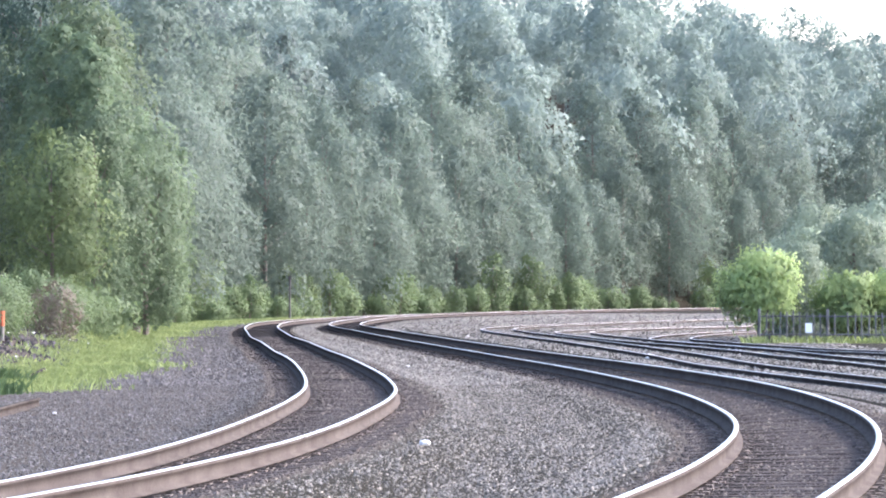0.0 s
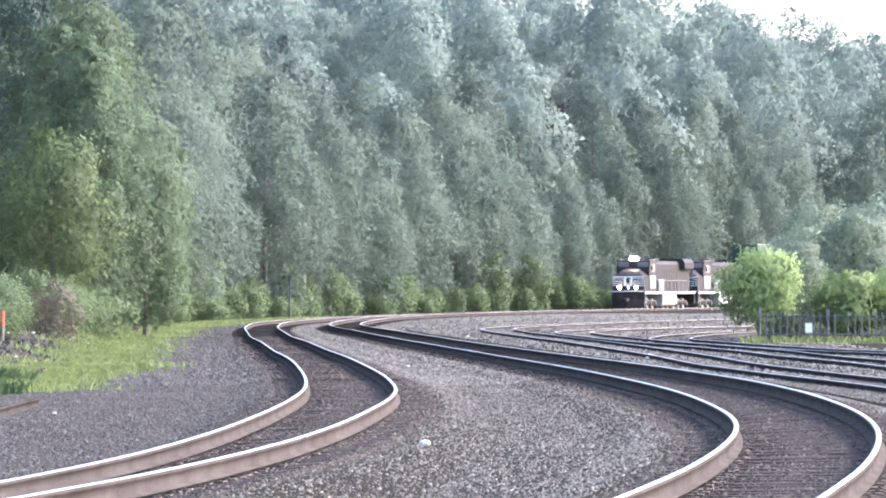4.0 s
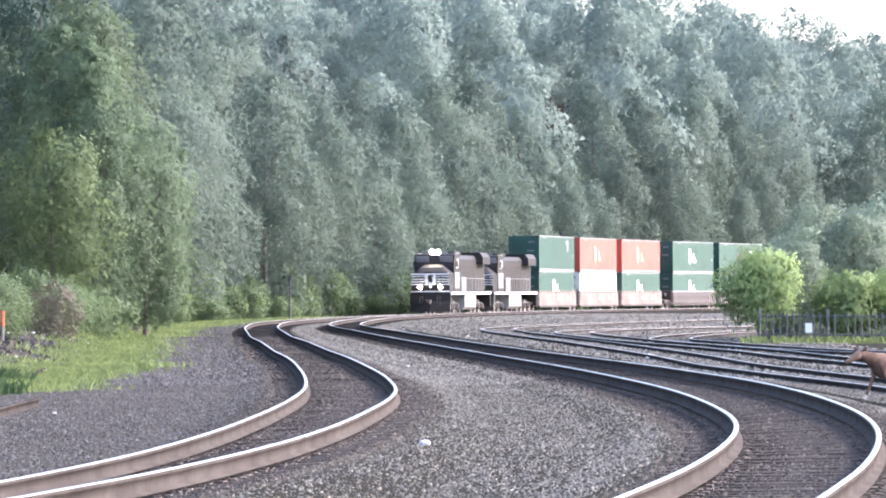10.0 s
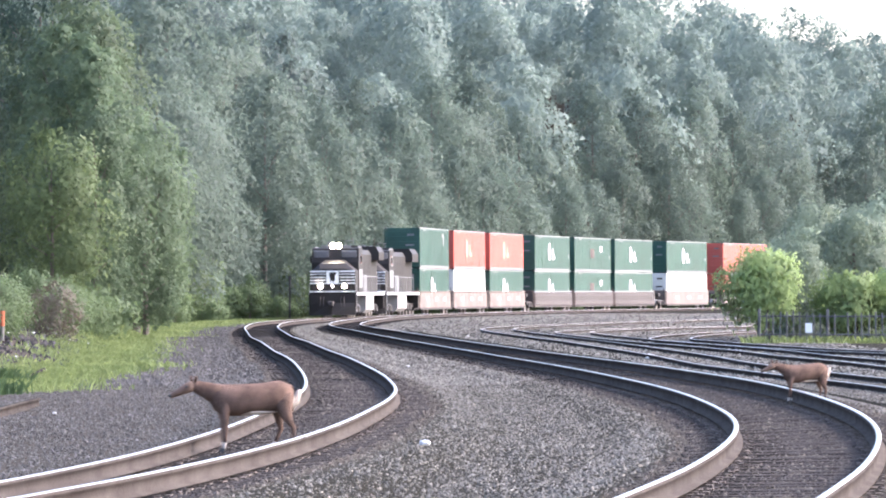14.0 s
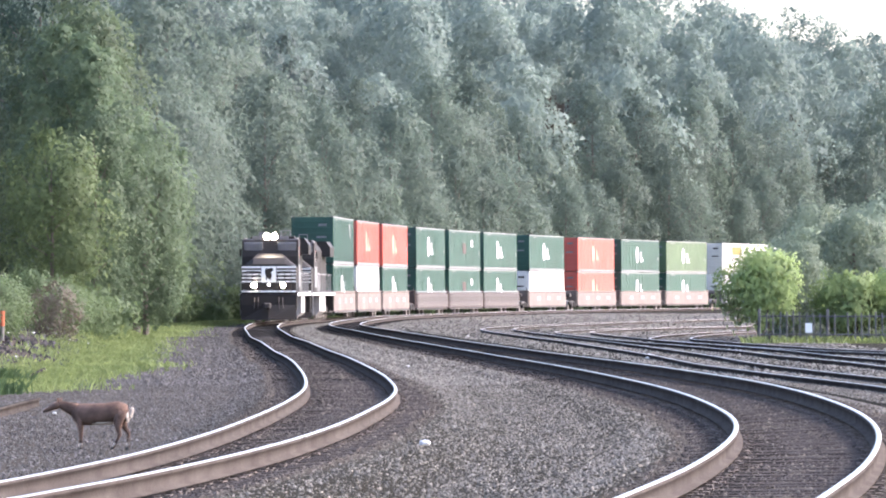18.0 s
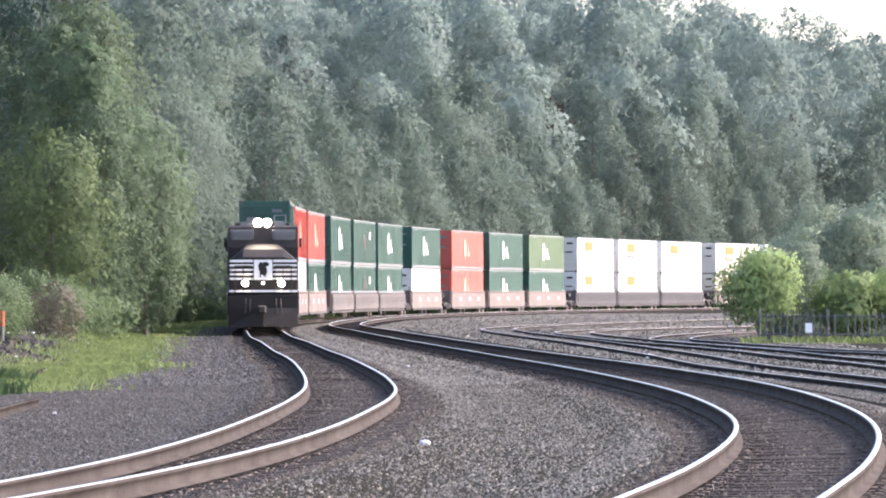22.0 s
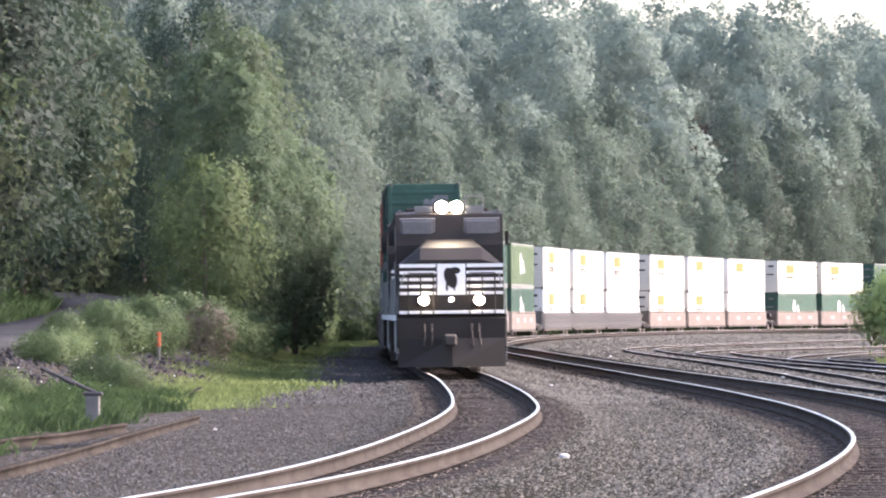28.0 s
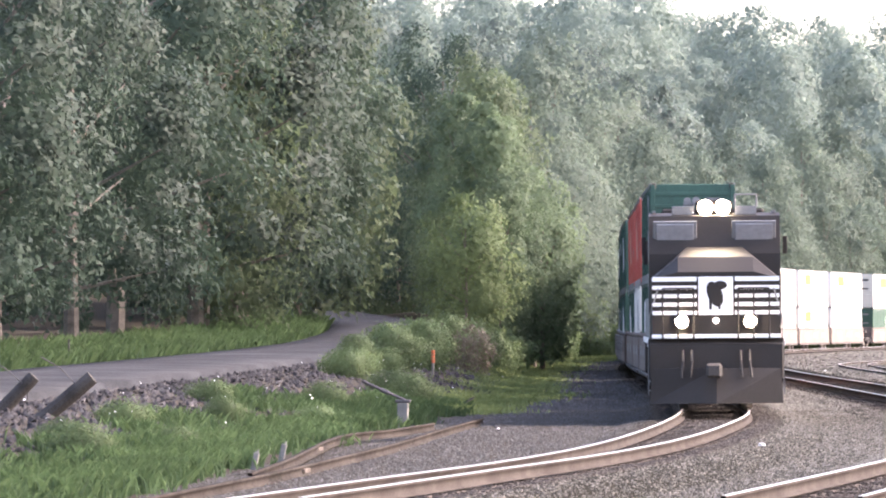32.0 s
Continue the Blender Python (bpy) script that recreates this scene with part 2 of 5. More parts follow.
def chip_mat(name, lo, mid, hi):
    """Broken stone, each chip with a tone of its own."""
    m = bpy.data.materials.new(name)
    m.use_nodes = True
    n, l = m.node_tree.nodes, m.node_tree.links
    p = n["Principled BSDF"]
    g = n.new("ShaderNodeNewGeometry")
    r = n.new("ShaderNodeValToRGB")
    e = r.color_ramp.elements
    e[0].color, e[1].color = (*lo, 1), (*hi, 1)
    k = e.new(0.7)
    k.color = (*mid, 1)
    tc = n.new("ShaderNodeTexCoord")
    st = n.new("ShaderNodeTexNoise")
    st.inputs["Scale"].default_value, st.inputs["Detail"].default_value = 0.3, 5.0
    l.new(tc.outputs["Object"], st.inputs["Vector"])
    ad = n.new("ShaderNodeMath")
    ad.operation = "MULTIPLY_ADD"
    ad.inputs[1].default_value = 0.7
    sh = n.new("ShaderNodeMapRange")
    sh.inputs["From Min"].default_value, sh.inputs["From Max"].default_value = 0.3, 0.7
    sh.inputs["To Min"].default_value, sh.inputs["To Max"].default_value = 0.05, 0.25
    l.new(st.outputs["Fac"], sh.inputs["Value"])
    l.new(g.outputs["Random Per Island"], ad.inputs[0])
    l.new(sh.outputs[0], ad.inputs[2])
    l.new(ad.outputs[0], r.inputs["Fac"])
    l.new(r.outputs["Color"], p.inputs["Base Color"])
    p.inputs["Roughness"].default_value = 0.95
    p.inputs["Specular IOR Level"].default_value = 0.06
    return m


def glow(name, color, strength):
    m = bpy.data.materials.new(name)
    m.use_nodes = True
    p = m.node_tree.nodes["Principled BSDF"]
    p.inputs["Base Color"].default_value = (0.9, 0.9, 0.85, 1)
    p.inputs["Emission Color"].default_value = (*color, 1)
    p.inputs["Emission Strength"].default_value = strength
    return m


def rail_mat():
    m = mat("rusty_rail_steel", (0.06, 0.051, 0.045), 1.0, 0.0, 0.2, 1.2, 30.0, 0.2, spec=0.02, dark=(0.042, 0.035, 0.031))
    return m


GROUND = ground_mat()
RAIL_WEB = rail_mat()
RAIL_TOP = mat("polished_rail_head", (0.56, 0.52, 0.47), 0.36, 1.0, 0.12, 2.0, 60.0)
TIE = mat("creosoted_oak", (0.05, 0.043, 0.038), 0.95, 0, 0.3, 3.0, 50.0, 0.5, spec=0.04)
RAIL_DULL = mat("dull_siding_rail_head", (0.4, 0.37, 0.34), 0.4, 1.0, 0.2, 3.0, 60.0)
PLATE = mat("rusty_tie_plate", (0.13, 0.108, 0.092), 0.9, 0.0, 0.25, 6.0, 60.0, 0.3, spec=0.05)
STONE = chip_mat("loose_stone", (0.084, 0.077, 0.065), (0.152, 0.14, 0.119), (0.24, 0.222, 0.192))
YARD_STONE = chip_mat("dry_yard_stone", (0.112, 0.104, 0.09), (0.205, 0.19, 0.164), (0.33, 0.306, 0.268))
OLD_STONE = chip_mat("dirty_old_stone", (0.05, 0.047, 0.044), (0.094, 0.089, 0.084), (0.165, 0.157, 0.148))
BED_STONE = chip_mat("oily_stone", (0.046, 0.039, 0.033), (0.085, 0.073, 0.062), (0.155, 0.136, 0.117))
WHITE_STONE = mat("white_quartz", (0.62, 0.6, 0.57), 0.8, 0, 0.15, 12.0, 60.0, 0.3)
DARK_ROCK = mat("dark_shale", (0.06, 0.056, 0.056), 0.95, 0, 0.35, 1.5, 20.0, 0.6, spec=0.05)
ASPHALT = mat("worn_asphalt", (0.047, 0.047, 0.049), 1.0, 0, 0.2, 0.3, 60.0, 0.3, spec=0.02)
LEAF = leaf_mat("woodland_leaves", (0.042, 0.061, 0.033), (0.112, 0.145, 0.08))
# Greyer, paler leaf for distant trees: air haze mixed into the base colour.
LEAF_PALE = leaf_mat("haze_paled_leaves", (0.062, 0.086, 0.065), (0.148, 0.185, 0.142))
LEAF_NEAR = leaf_mat("roadside_leaves", (0.013, 0.023, 0.016), (0.068, 0.1, 0.07), 0.4)
LEAF_LANE = leaf_mat("lane_side_leaves", (0.05, 0.076, 0.042), (0.145, 0.192, 0.108), 0.5)
# Ridge foliage lightened and blued; the colour itself carries the distance haze.
LEAF_FAR = leaf_mat("ridge_haze_leaves", (0.118, 0.158, 0.132), (0.252, 0.312, 0.262))
# Dimmer bluish copy for the near slope: its shade and haze painted in.
LEAF_MID = leaf_mat("shade_haze_leaves", (0.066, 0.09, 0.076), (0.156, 0.194, 0.164))
# Yard trees get a lightened grey-green that includes the haze before them.
LEAF_YARD = leaf_mat("hazed_yard_leaves", (0.125, 0.16, 0.11), (0.27, 0.325, 0.225))
LEAF_LIGHT = leaf_mat("bright_shrub_leaves", (0.13, 0.185, 0.07), (0.31, 0.39, 0.16), 0.45)
LEAF_EDGE = leaf_mat("wood_edge_leaves", (0.05, 0.076, 0.036), (0.14, 0.188, 0.084), 0.45)
LEAF_LIME = leaf_mat("yellow_green_leaves", (0.065, 0.094, 0.042), (0.165, 0.212, 0.094), 0.5)
LEAF_DULL = leaf_mat("dry_shrub_leaves", (0.07, 0.06, 0.045), (0.16, 0.14, 0.1), 0.3)
GRASS = leaf_mat("meadow_grass", (0.036, 0.062, 0.028), (0.115, 0.175, 0.078), 0.4)
GRASS_PALE = leaf_mat("dry_meadow_grass", (0.1, 0.135, 0.05), (0.27, 0.325, 0.125), 0.4)
BARK = mat("grey_bark", (0.12, 0.1, 0.08), 0.9, 0, 0.25, 3.0, 30.0, 0.6)
BLACK = mat("black_loco_paint", (0.023, 0.0195, 0.017), 0.6, 0, 0.2, 1.0, 25.0, spec=0.15, dark=(0.034, 0.029, 0.026))
WHITE = mat("white_paint", (0.8, 0.79, 0.77), 0.45, 0, 0.06, 1.0, 30.0)
GREYP = mat("grey_side_paint", (0.17, 0.167, 0.164), 0.5, 0.1, 0.12, 1.0, 25.0)
TANK = mat("dusty_pale_tank_paint", (0.3, 0.285, 0.27), 0.6, 0, 0.2, 1.2, 20.0, dark=(0.24, 0.22, 0.2))
EMBLEM_R = mat("faded_salmon_emblem_paint", (0.6, 0.3, 0.21), 0.6, 0, 0.1, 1.0, 20.0)
# Raised ribs of the brown wells, paler than the sill between them.
RIB_PALE = mat("pale_well_rib", (0.2, 0.172, 0.153), 0.75, 0, 0.2, 1.5, 12.0)
GRIME = mat("grimy_underframe", (0.06, 0.05, 0.043), 0.8, 0.1, 0.3, 2.0, 30.0, 0.3)
STEEL = mat("wheel_steel", (0.32, 0.3, 0.28), 0.4, 0.8, 0.15, 4.0, 40.0)
# Glass base raised to a pale grey: the sky's reflection is painted in.
GLASS = mat("sky_paled_cab_glass", (0.24, 0.23, 0.23), 0.12, 0, 0.1, 1.0, 10.0, spec=0.9)
GREEN_C = mat("green_container_paint", (0.02, 0.068, 0.046), 0.5, 0, 0.14, 0.5, 14.0)
LGREEN_C = mat("faded_green_container_paint", (0.075, 0.118, 0.055), 0.55, 0, 0.12, 0.5, 14.0)
RED_C = mat("orange_red_container_paint", (0.43, 0.085, 0.058), 0.5, 0, 0.1, 0.5, 14.0)
WHITE_C = mat("white_container_paint", (0.68, 0.66, 0.6), 0.55, 0, 0.08, 0.5, 14.0)
CREAM_C = mat("cream_container_paint", (0.62, 0.575, 0.48), 0.55, 0, 0.08, 0.5, 14.0)
YELLOW = mat("yellow_panel_paint", (0.22, 0.125, 0.014), 0.5, 0, 0.08, 2.0, 20.0)
SILVER = mat("bare_aluminium_rail", (0.24, 0.24, 0.235), 0.5, 0.3, 0.1, 2.0, 20.0)
PINK_W = mat("faded_salmon_well_paint", (0.155, 0.12, 0.1), 0.8, 0, 0.25, 0.7, 10.0, dark=(0.1, 0.076, 0.063))
TAN_W = mat("dusty_tan_well_paint", (0.14, 0.114, 0.097), 0.8, 0, 0.2, 0.7, 10.0, dark=(0.13, 0.1, 0.085))
BROWN_W = mat("rust_brown_well_paint", (0.085, 0.06, 0.05), 0.8, 0, 0.2, 0.7, 10.0)
GREY_W = mat("dark_grey_well_paint", (0.14, 0.13, 0.125), 0.7, 0, 0.2, 0.7, 10.0)
BAR = mat("dark_lettering_paint", (0.04, 0.036, 0.032), 0.7)
HEADLIGHT = glow("lit_headlight", (1.0, 0.86, 0.58), 50.0)
DITCH = glow("lit_ditch_light", (1.0, 0.84, 0.55), 70.0)
FUR = mat("russet_deer_coat", (0.125, 0.08, 0.06), 0.95, 0, 0.2, 5.0, 90.0, 0.4, spec=0.08)
FUR_DARK = mat("brown_deer_face", (0.12, 0.07, 0.045), 0.8, 0, 0.15, 8.0, 60.0)
FUR_PALE = mat("pale_deer_hair", (0.5, 0.42, 0.34), 0.85, 0, 0.1, 8.0, 60.0)
HOOF = mat("black_hoof", (0.03, 0.025, 0.02), 0.5)
OLDRAIL = mat("old_rust_rail", (0.044, 0.037, 0.032), 0.95, 0.0, 0.25, 1.5, 30.0, 0.3, spec=0.03)
WOOD = mat("weathered_post_wood", (0.065, 0.058, 0.052), 0.95, 0, 0.25, 2.0, 30.0, 0.5, spec=0.05)
CONC = mat("weathered_concrete", (0.17, 0.16, 0.145), 0.9, 0, 0.15, 3.0, 40.0, 0.3)
ORANGE = mat("orange_marker_paint", (0.42, 0.1, 0.035), 0.7)
DARKFENCE = mat("dark_fence_board", (0.13, 0.13, 0.125), 0.9, 0, 0.3, 2.0, 30.0, 0.2)
WIRE = mat("dark_cable", (0.05, 0.045, 0.045), 0.7)

# ---- plan of the line: distance ahead, centre of each main track ----
KX = np.array([41.69, 50.46, 59.24, 68.01, 76.79, 85.57, 94.34, 103.12, 111.89, 121.77, 131.64, 144.8, 159.07, 175.52, 191.98,
               208.43, 230.37, 274.25, 318.13, 362.01, 416.86, 471.71, 537.53, 614.32])
XL = np.array([-4.272, -3.241, -2.491, -1.993, -1.698, -1.537, -1.529, -1.7, -1.952, -2.286, -2.642, -3.19, -3.881, -4.607, -5.34,
               -6.17, -7.043, -8.609, -9.165, -7.374, -2.426, 6.371, 21.84, 47.844])
XR = np.array([1.9, 2.95, 3.72, 4.19, 4.42, 4.44, 4.29, 4.05, 3.76, 3.345, 2.853, 2.168, 1.425, 0.459, -0.534,
               -1.464, -2.607, -4.662, -4.522, -3.093, 1.783, 10.531, 26.063, 52.038])
KE = np.array([41.69, 60.34, 76.79, 93.25, 109.7, 131.64, 159.07, 208.43, 274.25, 351.04, 614.32])
EL, ZL = np.array([[.113, .112, .078, .009, .017, -.005, .014, .014, .001, .01, .01],
                   [.039, .032, .06, .058, .051, .024, .004, -.016, -.031, -.061, -.057]])
ER, ZR = np.array([[.002, .041, .098, .098, .083, .063, .038, .029, -.002, -.013, -.012],
                   [.12, .185, .153, .149, .114, .076, .041, .052, .056, .049, .053]])
# yard tracks to the right
Y3 = np.array([[20, 11.5], [60, 10.2], [85, 9.4], [105, 8.8], [124, 7.6], [136, 6.95], [159, 6.42], [184, 5.55], [199, 4.97], [225, 3.75], [249, 2.75],
               [264, 2.5], [284, 4.0], [302, 6.9], [331, 12.3], [359, 18.6], [400, 29.0]])
Y4 = np.array([[90, 13.2], [115, 12.0], [134, 11.0], [143, 10.7], [153, 10.0], [171, 9.3], [186, 8.3], [202, 7.1], [220, 6.2], [232, 5.7], [245, 5.55],
               [260, 7.4], [287, 15.5], [330, 29.0]])
Y5 = np.array([[120, 16.4], [150, 14.2], [162, 13.1], [173, 11.2], [184, 10.05], [199, 8.9], [209, 8.3], [220, 8.9], [232, 10.2], [253, 13.8], [290, 21.5]])


def glide(K, v, d):
    """Smooth curve through v at K, carried on straight past both ends."""
    d = np.asarray(d, float)
    s = np.gradient(v, K)
    i = np.clip(np.searchsorted(K, d) - 1, 0, len(K) - 2)
    h = K[i + 1] - K[i]
    t = np.clip((d - K[i]) / h, 0, 1)
    y = (2 * t**3 - 3 * t**2 + 1) * v[i] + (t**3 - 2 * t**2 + t) * h * s[i] + (3 * t**2 - 2 * t**3) * v[i + 1] + (t**3 - t**2) * h * s[i + 1]
    y = y + np.where(d > K[-1], (d - K[-1]) * s[-1], 0) + np.where(d < K[0], (d - K[0]) * s[0], 0)
    return y


def left_x(d):
    return glide(KX, XL, d)


def right_x(d):
    return glide(KX, XR, d)


def track_z(d, e, z):
    d = np.clip(d, KE[0], KE[-1])
    return glide(KE, z, d), glide(KE, e, d)


# ---- shape of the ground ----
ROAD = np.array([[-60, -17.6, 0.1], [60, -18.0, 0.3], [95, -18.0, 0.5], [125, -17.8, 0.66], [150, -17.7, 0.78], [175, -17.6, 0.92], [195, -17.6, 1.1],
                 [215, -18.1, 1.4], [240, -19.7, 1.7], [265, -22.0, 1.9], [300, -26.5, 2.2], [340, -32.0, 2.6]])
SKY = np.array([[-1500, -130], [-600, -120], [0, -95], [380, -80], [500, -40], [700, -24], [900, -16], [1130, -8], [1200, 2], [1290, 18], [1340, 24], [1400, 38], [1500, 48], [1568, 44], [1800, 90], [2600, 120]])


def road_x(y):
    return np.interp(y, ROAD[:, 0], ROAD[:, 1])


def road_z(y):
    return np.interp(y, ROAD[:, 0], ROAD[:, 2])


def smooth(t):
    t = np.clip(t, 0, 1)
    return t * t * (3 - 2 * t)


def bed(d, zt, e):
    """Height of the stone bed at d metres beside a track's middle."""
    top = zt - 0.23 + np.clip(d, -1.4, 1.4) * e / 1.5
    a = np.abs(d)
    return top - smooth((a - 1.5) / 1.6) * 0.31


def ground_z(x, y):
    x, y = np.asarray(x, float), np.asarray(y, float)
    zl, el = track_z(y, EL, ZL)
    zr, er = track_z(y, ER, ZR)
    dl, dr = x - left_x(y), x - right_x(y)
    z = np.maximum(np.maximum(bed(dl, zl, el), bed(dr, zr, er)), -0.30)
    z = np.where(dr > 3.0, np.maximum(z, -0.2), z)
    # left bank and road
    rx, rz = road_x(y), road_z(y)
    edge = np.where(y < 150, -8.3 - 0.004 * np.maximum(0, y - 100), -8.5 - (y - 150) * 0.045)
    bank = -0.3 + (rz + 0.25) * smooth((edge - x) / np.maximum(edge - rx - 2.8, 0.5))
    z = np.where((x < edge) & (y < 330), np.maximum(bank, -0.3), z)
    # wooded hill
    off = -dl * 0.95 - 9.5
    off2 = (rx - 5.0 - x)
    near = smooth((y - 150) / 120.0)
    o = np.where(y < 330, off2 * (1 - near) + off * near, off)
    rise = np.where(y < 330, 0.5, 0.5 - 0.08 * smooth((y - 330) / 90) + 0.25 * smooth((y - 500) / 180)) * np.maximum(o, 0)
    az = 784 + 10200 * x / np.maximum(y, 30)
    cap = 1.67 + (514.5 - np.interp(az, SKY[:, 0], SKY[:, 1])) * np.maximum(y, 30) / 10200 - 14.0
    hill = np.minimum(rise, np.maximum(cap, 0.6))
    hill = np.where(y > 900, hill * np.maximum(0.2, 1 - (y - 900) / 900), hill)
    onroad = smooth((np.abs(x - rx) - 2.6) / 9.0)
    shut = smooth((y - 345) / 60)
    return z + hill * (onroad * (1 - shut) + shut)


def build_ground():
    ys = np.concatenate([np.arange(-120, 24, 8.0), np.arange(24, 130, 0.6), np.arange(130, 260, 1.4), np.arange(260, 700, 4.0), np.arange(700, 1000, 20.0), [1100, 1300, 1700, 2400, 3600]])
    xs = np.concatenate([[-3000, -1800, -1000, -600, -400], np.arange(-300, -40, 6.0), np.arange(-40, -12, 0.8), np.arange(-12, 14, 0.15), np.arange(14, 40, 1.0),
                         np.arange(40, 300, 8.0), [400, 600, 1000, 1800, 3000]])
    X, Y = np.meshgrid(xs, ys)
    Z = ground_z(X, Y)
    rs = np.random.RandomState(3)
    Z = Z + (rs.rand(*Z.shape) - 0.5) * 0.01 * (np.abs(X) < 45)
    verts = np.stack([X, Y, Z], -1).reshape(-1, 3)
    nx, ny = len(xs), len(ys)
    i = (np.arange(ny - 1)[:, None] * nx + np.arange(nx - 1)[None, :]).ravel()
    faces = np.stack([i, i + 1, i + nx + 1, i + nx], 1)
    me = raw_mesh("ground", verts, 4, GROUND, True, faces)
    dl, dr = X - left_x(Y), X - right_x(Y)
    n1 = np.array([noise.noise((a * 0.25, b * 0.06, 1.7)) for a, b in zip(X.ravel(), Y.ravel())]).reshape(X.shape)
    dark = np.maximum(smooth((1.6 + 0.2 * n1 - np.abs(dl)) / 0.35), smooth((1.6 + 0.2 * n1 - np.abs(dr)) / 0.35))
    for q in (Y3, Y4, Y5):
        d = np.abs(X - glide(q[:, 0], q[:, 1], Y))
        dark = np.maximum(dark, 0.45 * smooth((1.5 - d) / 0.5) * (Y > q[0, 0]) * (Y < q[-1, 0]))
    dark = np.maximum(dark, (0.5 + 0.25 * n1) * smooth((-dl - 1.4) / 0.8) * (Y < 240))
    edge = np.where(Y < 150, -7.9, -7.9 - (Y - 150) * 0.04)
    green = smooth((edge + 0.9 * n1 - X) / 1.2)
    green = np.where(Y > 230, np.maximum(green * 0, smooth((-dl - 3.6 + n1) / 1.5)), green)
    green = np.maximum(green, smooth((X - 15.5 - n1) / 2.0))
    green = np.maximum(green, 0.55 * smooth((2.3 - np.hypot((X - 6.9) / 1.2, (Y - 214) / 14.0)) / 1.2))
    up = (edge - X) / np.maximum(edge - road_x(Y) - 2.7, 1.0)
    bare = smooth((0.75 * up - 0.08 - n1) / 0.25) * (X > road_x(Y) + 2.4) * (X < -8.6) * (Y < 190)
    green = green * (1 - 0.9 * bare)
    dark = np.maximum(dark, 0.75 * bare)
    litter = np.where(Y > 215, smooth((-dl - 8.5 + n1) / 2.5), smooth((road_x(Y) - 7.0 - X) / 2.5)) * (np.abs(X - road_x(Y)) > 3.0)
    col = me.color_attributes.new("cover", "FLOAT_COLOR", "POINT")
    pale = smooth((dr - 2.2) / 1.5) * (Y > 45) * (1 - smooth((Y - 330) / 120))
    pa = me.attributes.new("pale", "FLOAT", "POINT")
    pa.data.foreach_set("value", pale.ravel().astype(np.float32))
    rgba = np.stack([dark, np.clip(green, 0, 1), litter, np.ones_like(dark)], -1).reshape(-1)
    col.data.foreach_set("color", rgba.astype(np.float32))
    return tagged(new("ground", me), "grey crushed stone railway ground with grassy banks", "ground", kind="structure")


ground = build_ground()

# ---- rails ----
HEAD = [(-0.027, 0.0), (-0.022, 0.012), (0.022, 0.012), (0.027, 0.0)]
PROFILE = [(-0.036, -0.004), (0.036, -0.004), (0.036, -0.035), (0.009, -0.05), (0.009, -0.145), (0.076, -0.16), (0.076, -0.175), (-0.076, -0.175), (-0.076, -0.16),
           (-0.009, -0.145), (-0.009, -0.05), (-0.036, -0.035)]


def sweep(name, prof, pts, material, parent, label="", up=0.0):
    pts = np.asarray(pts)
    tan = np.gradient(pts[:, :2], axis=0)
    tan /= np.hypot(tan[:, 0], tan[:, 1])[:, None]
    nor = np.stack([tan[:, 1], -tan[:, 0]], 1)
    k = len(prof)
    P = np.array(prof)
    verts = np.zeros((len(pts), k, 3))
    verts[:, :, 0] = pts[:, None, 0] + nor[:, None, 0] * P[None, :, 0]
    verts[:, :, 1] = pts[:, None, 1] + nor[:, None, 1] * P[None, :, 0]
    verts[:, :, 2] = pts[:, None, 2] + P[None, :, 1] + up
    i = np.arange(len(pts) - 1)[:, None] * k
    j = np.arange(k)[None, :]
    a, b = (i + j).ravel(), (i + (j + 1) % k).ravel()
    faces = np.stack([a, b, b + k, a + k], 1)
    me = raw_mesh(name, verts.reshape(-1, 3), 4, material, False, faces)
    return part(name, me, material, parent, label)


def track_line(fx, e, z, y0, y1, side, gauge=1.505):
    d = np.concatenate([np.arange(y0, min(y1, 140), 0.5), np.arange(140, min(y1, 340), 1.0), np.arange(340, y1, 3.0)]) if y1 > 340 else np.arange(y0, y1, 0.7)
    x = fx(d)
    s = np.gradient(x, d)
    c = 1 / np.hypot(1, s)
    zz, ee = track_z(d, e, z)
    return np.stack([x + side * gauge / 2 * c, d - side * gauge / 2 * s * c, zz + side * ee / 2], 1)


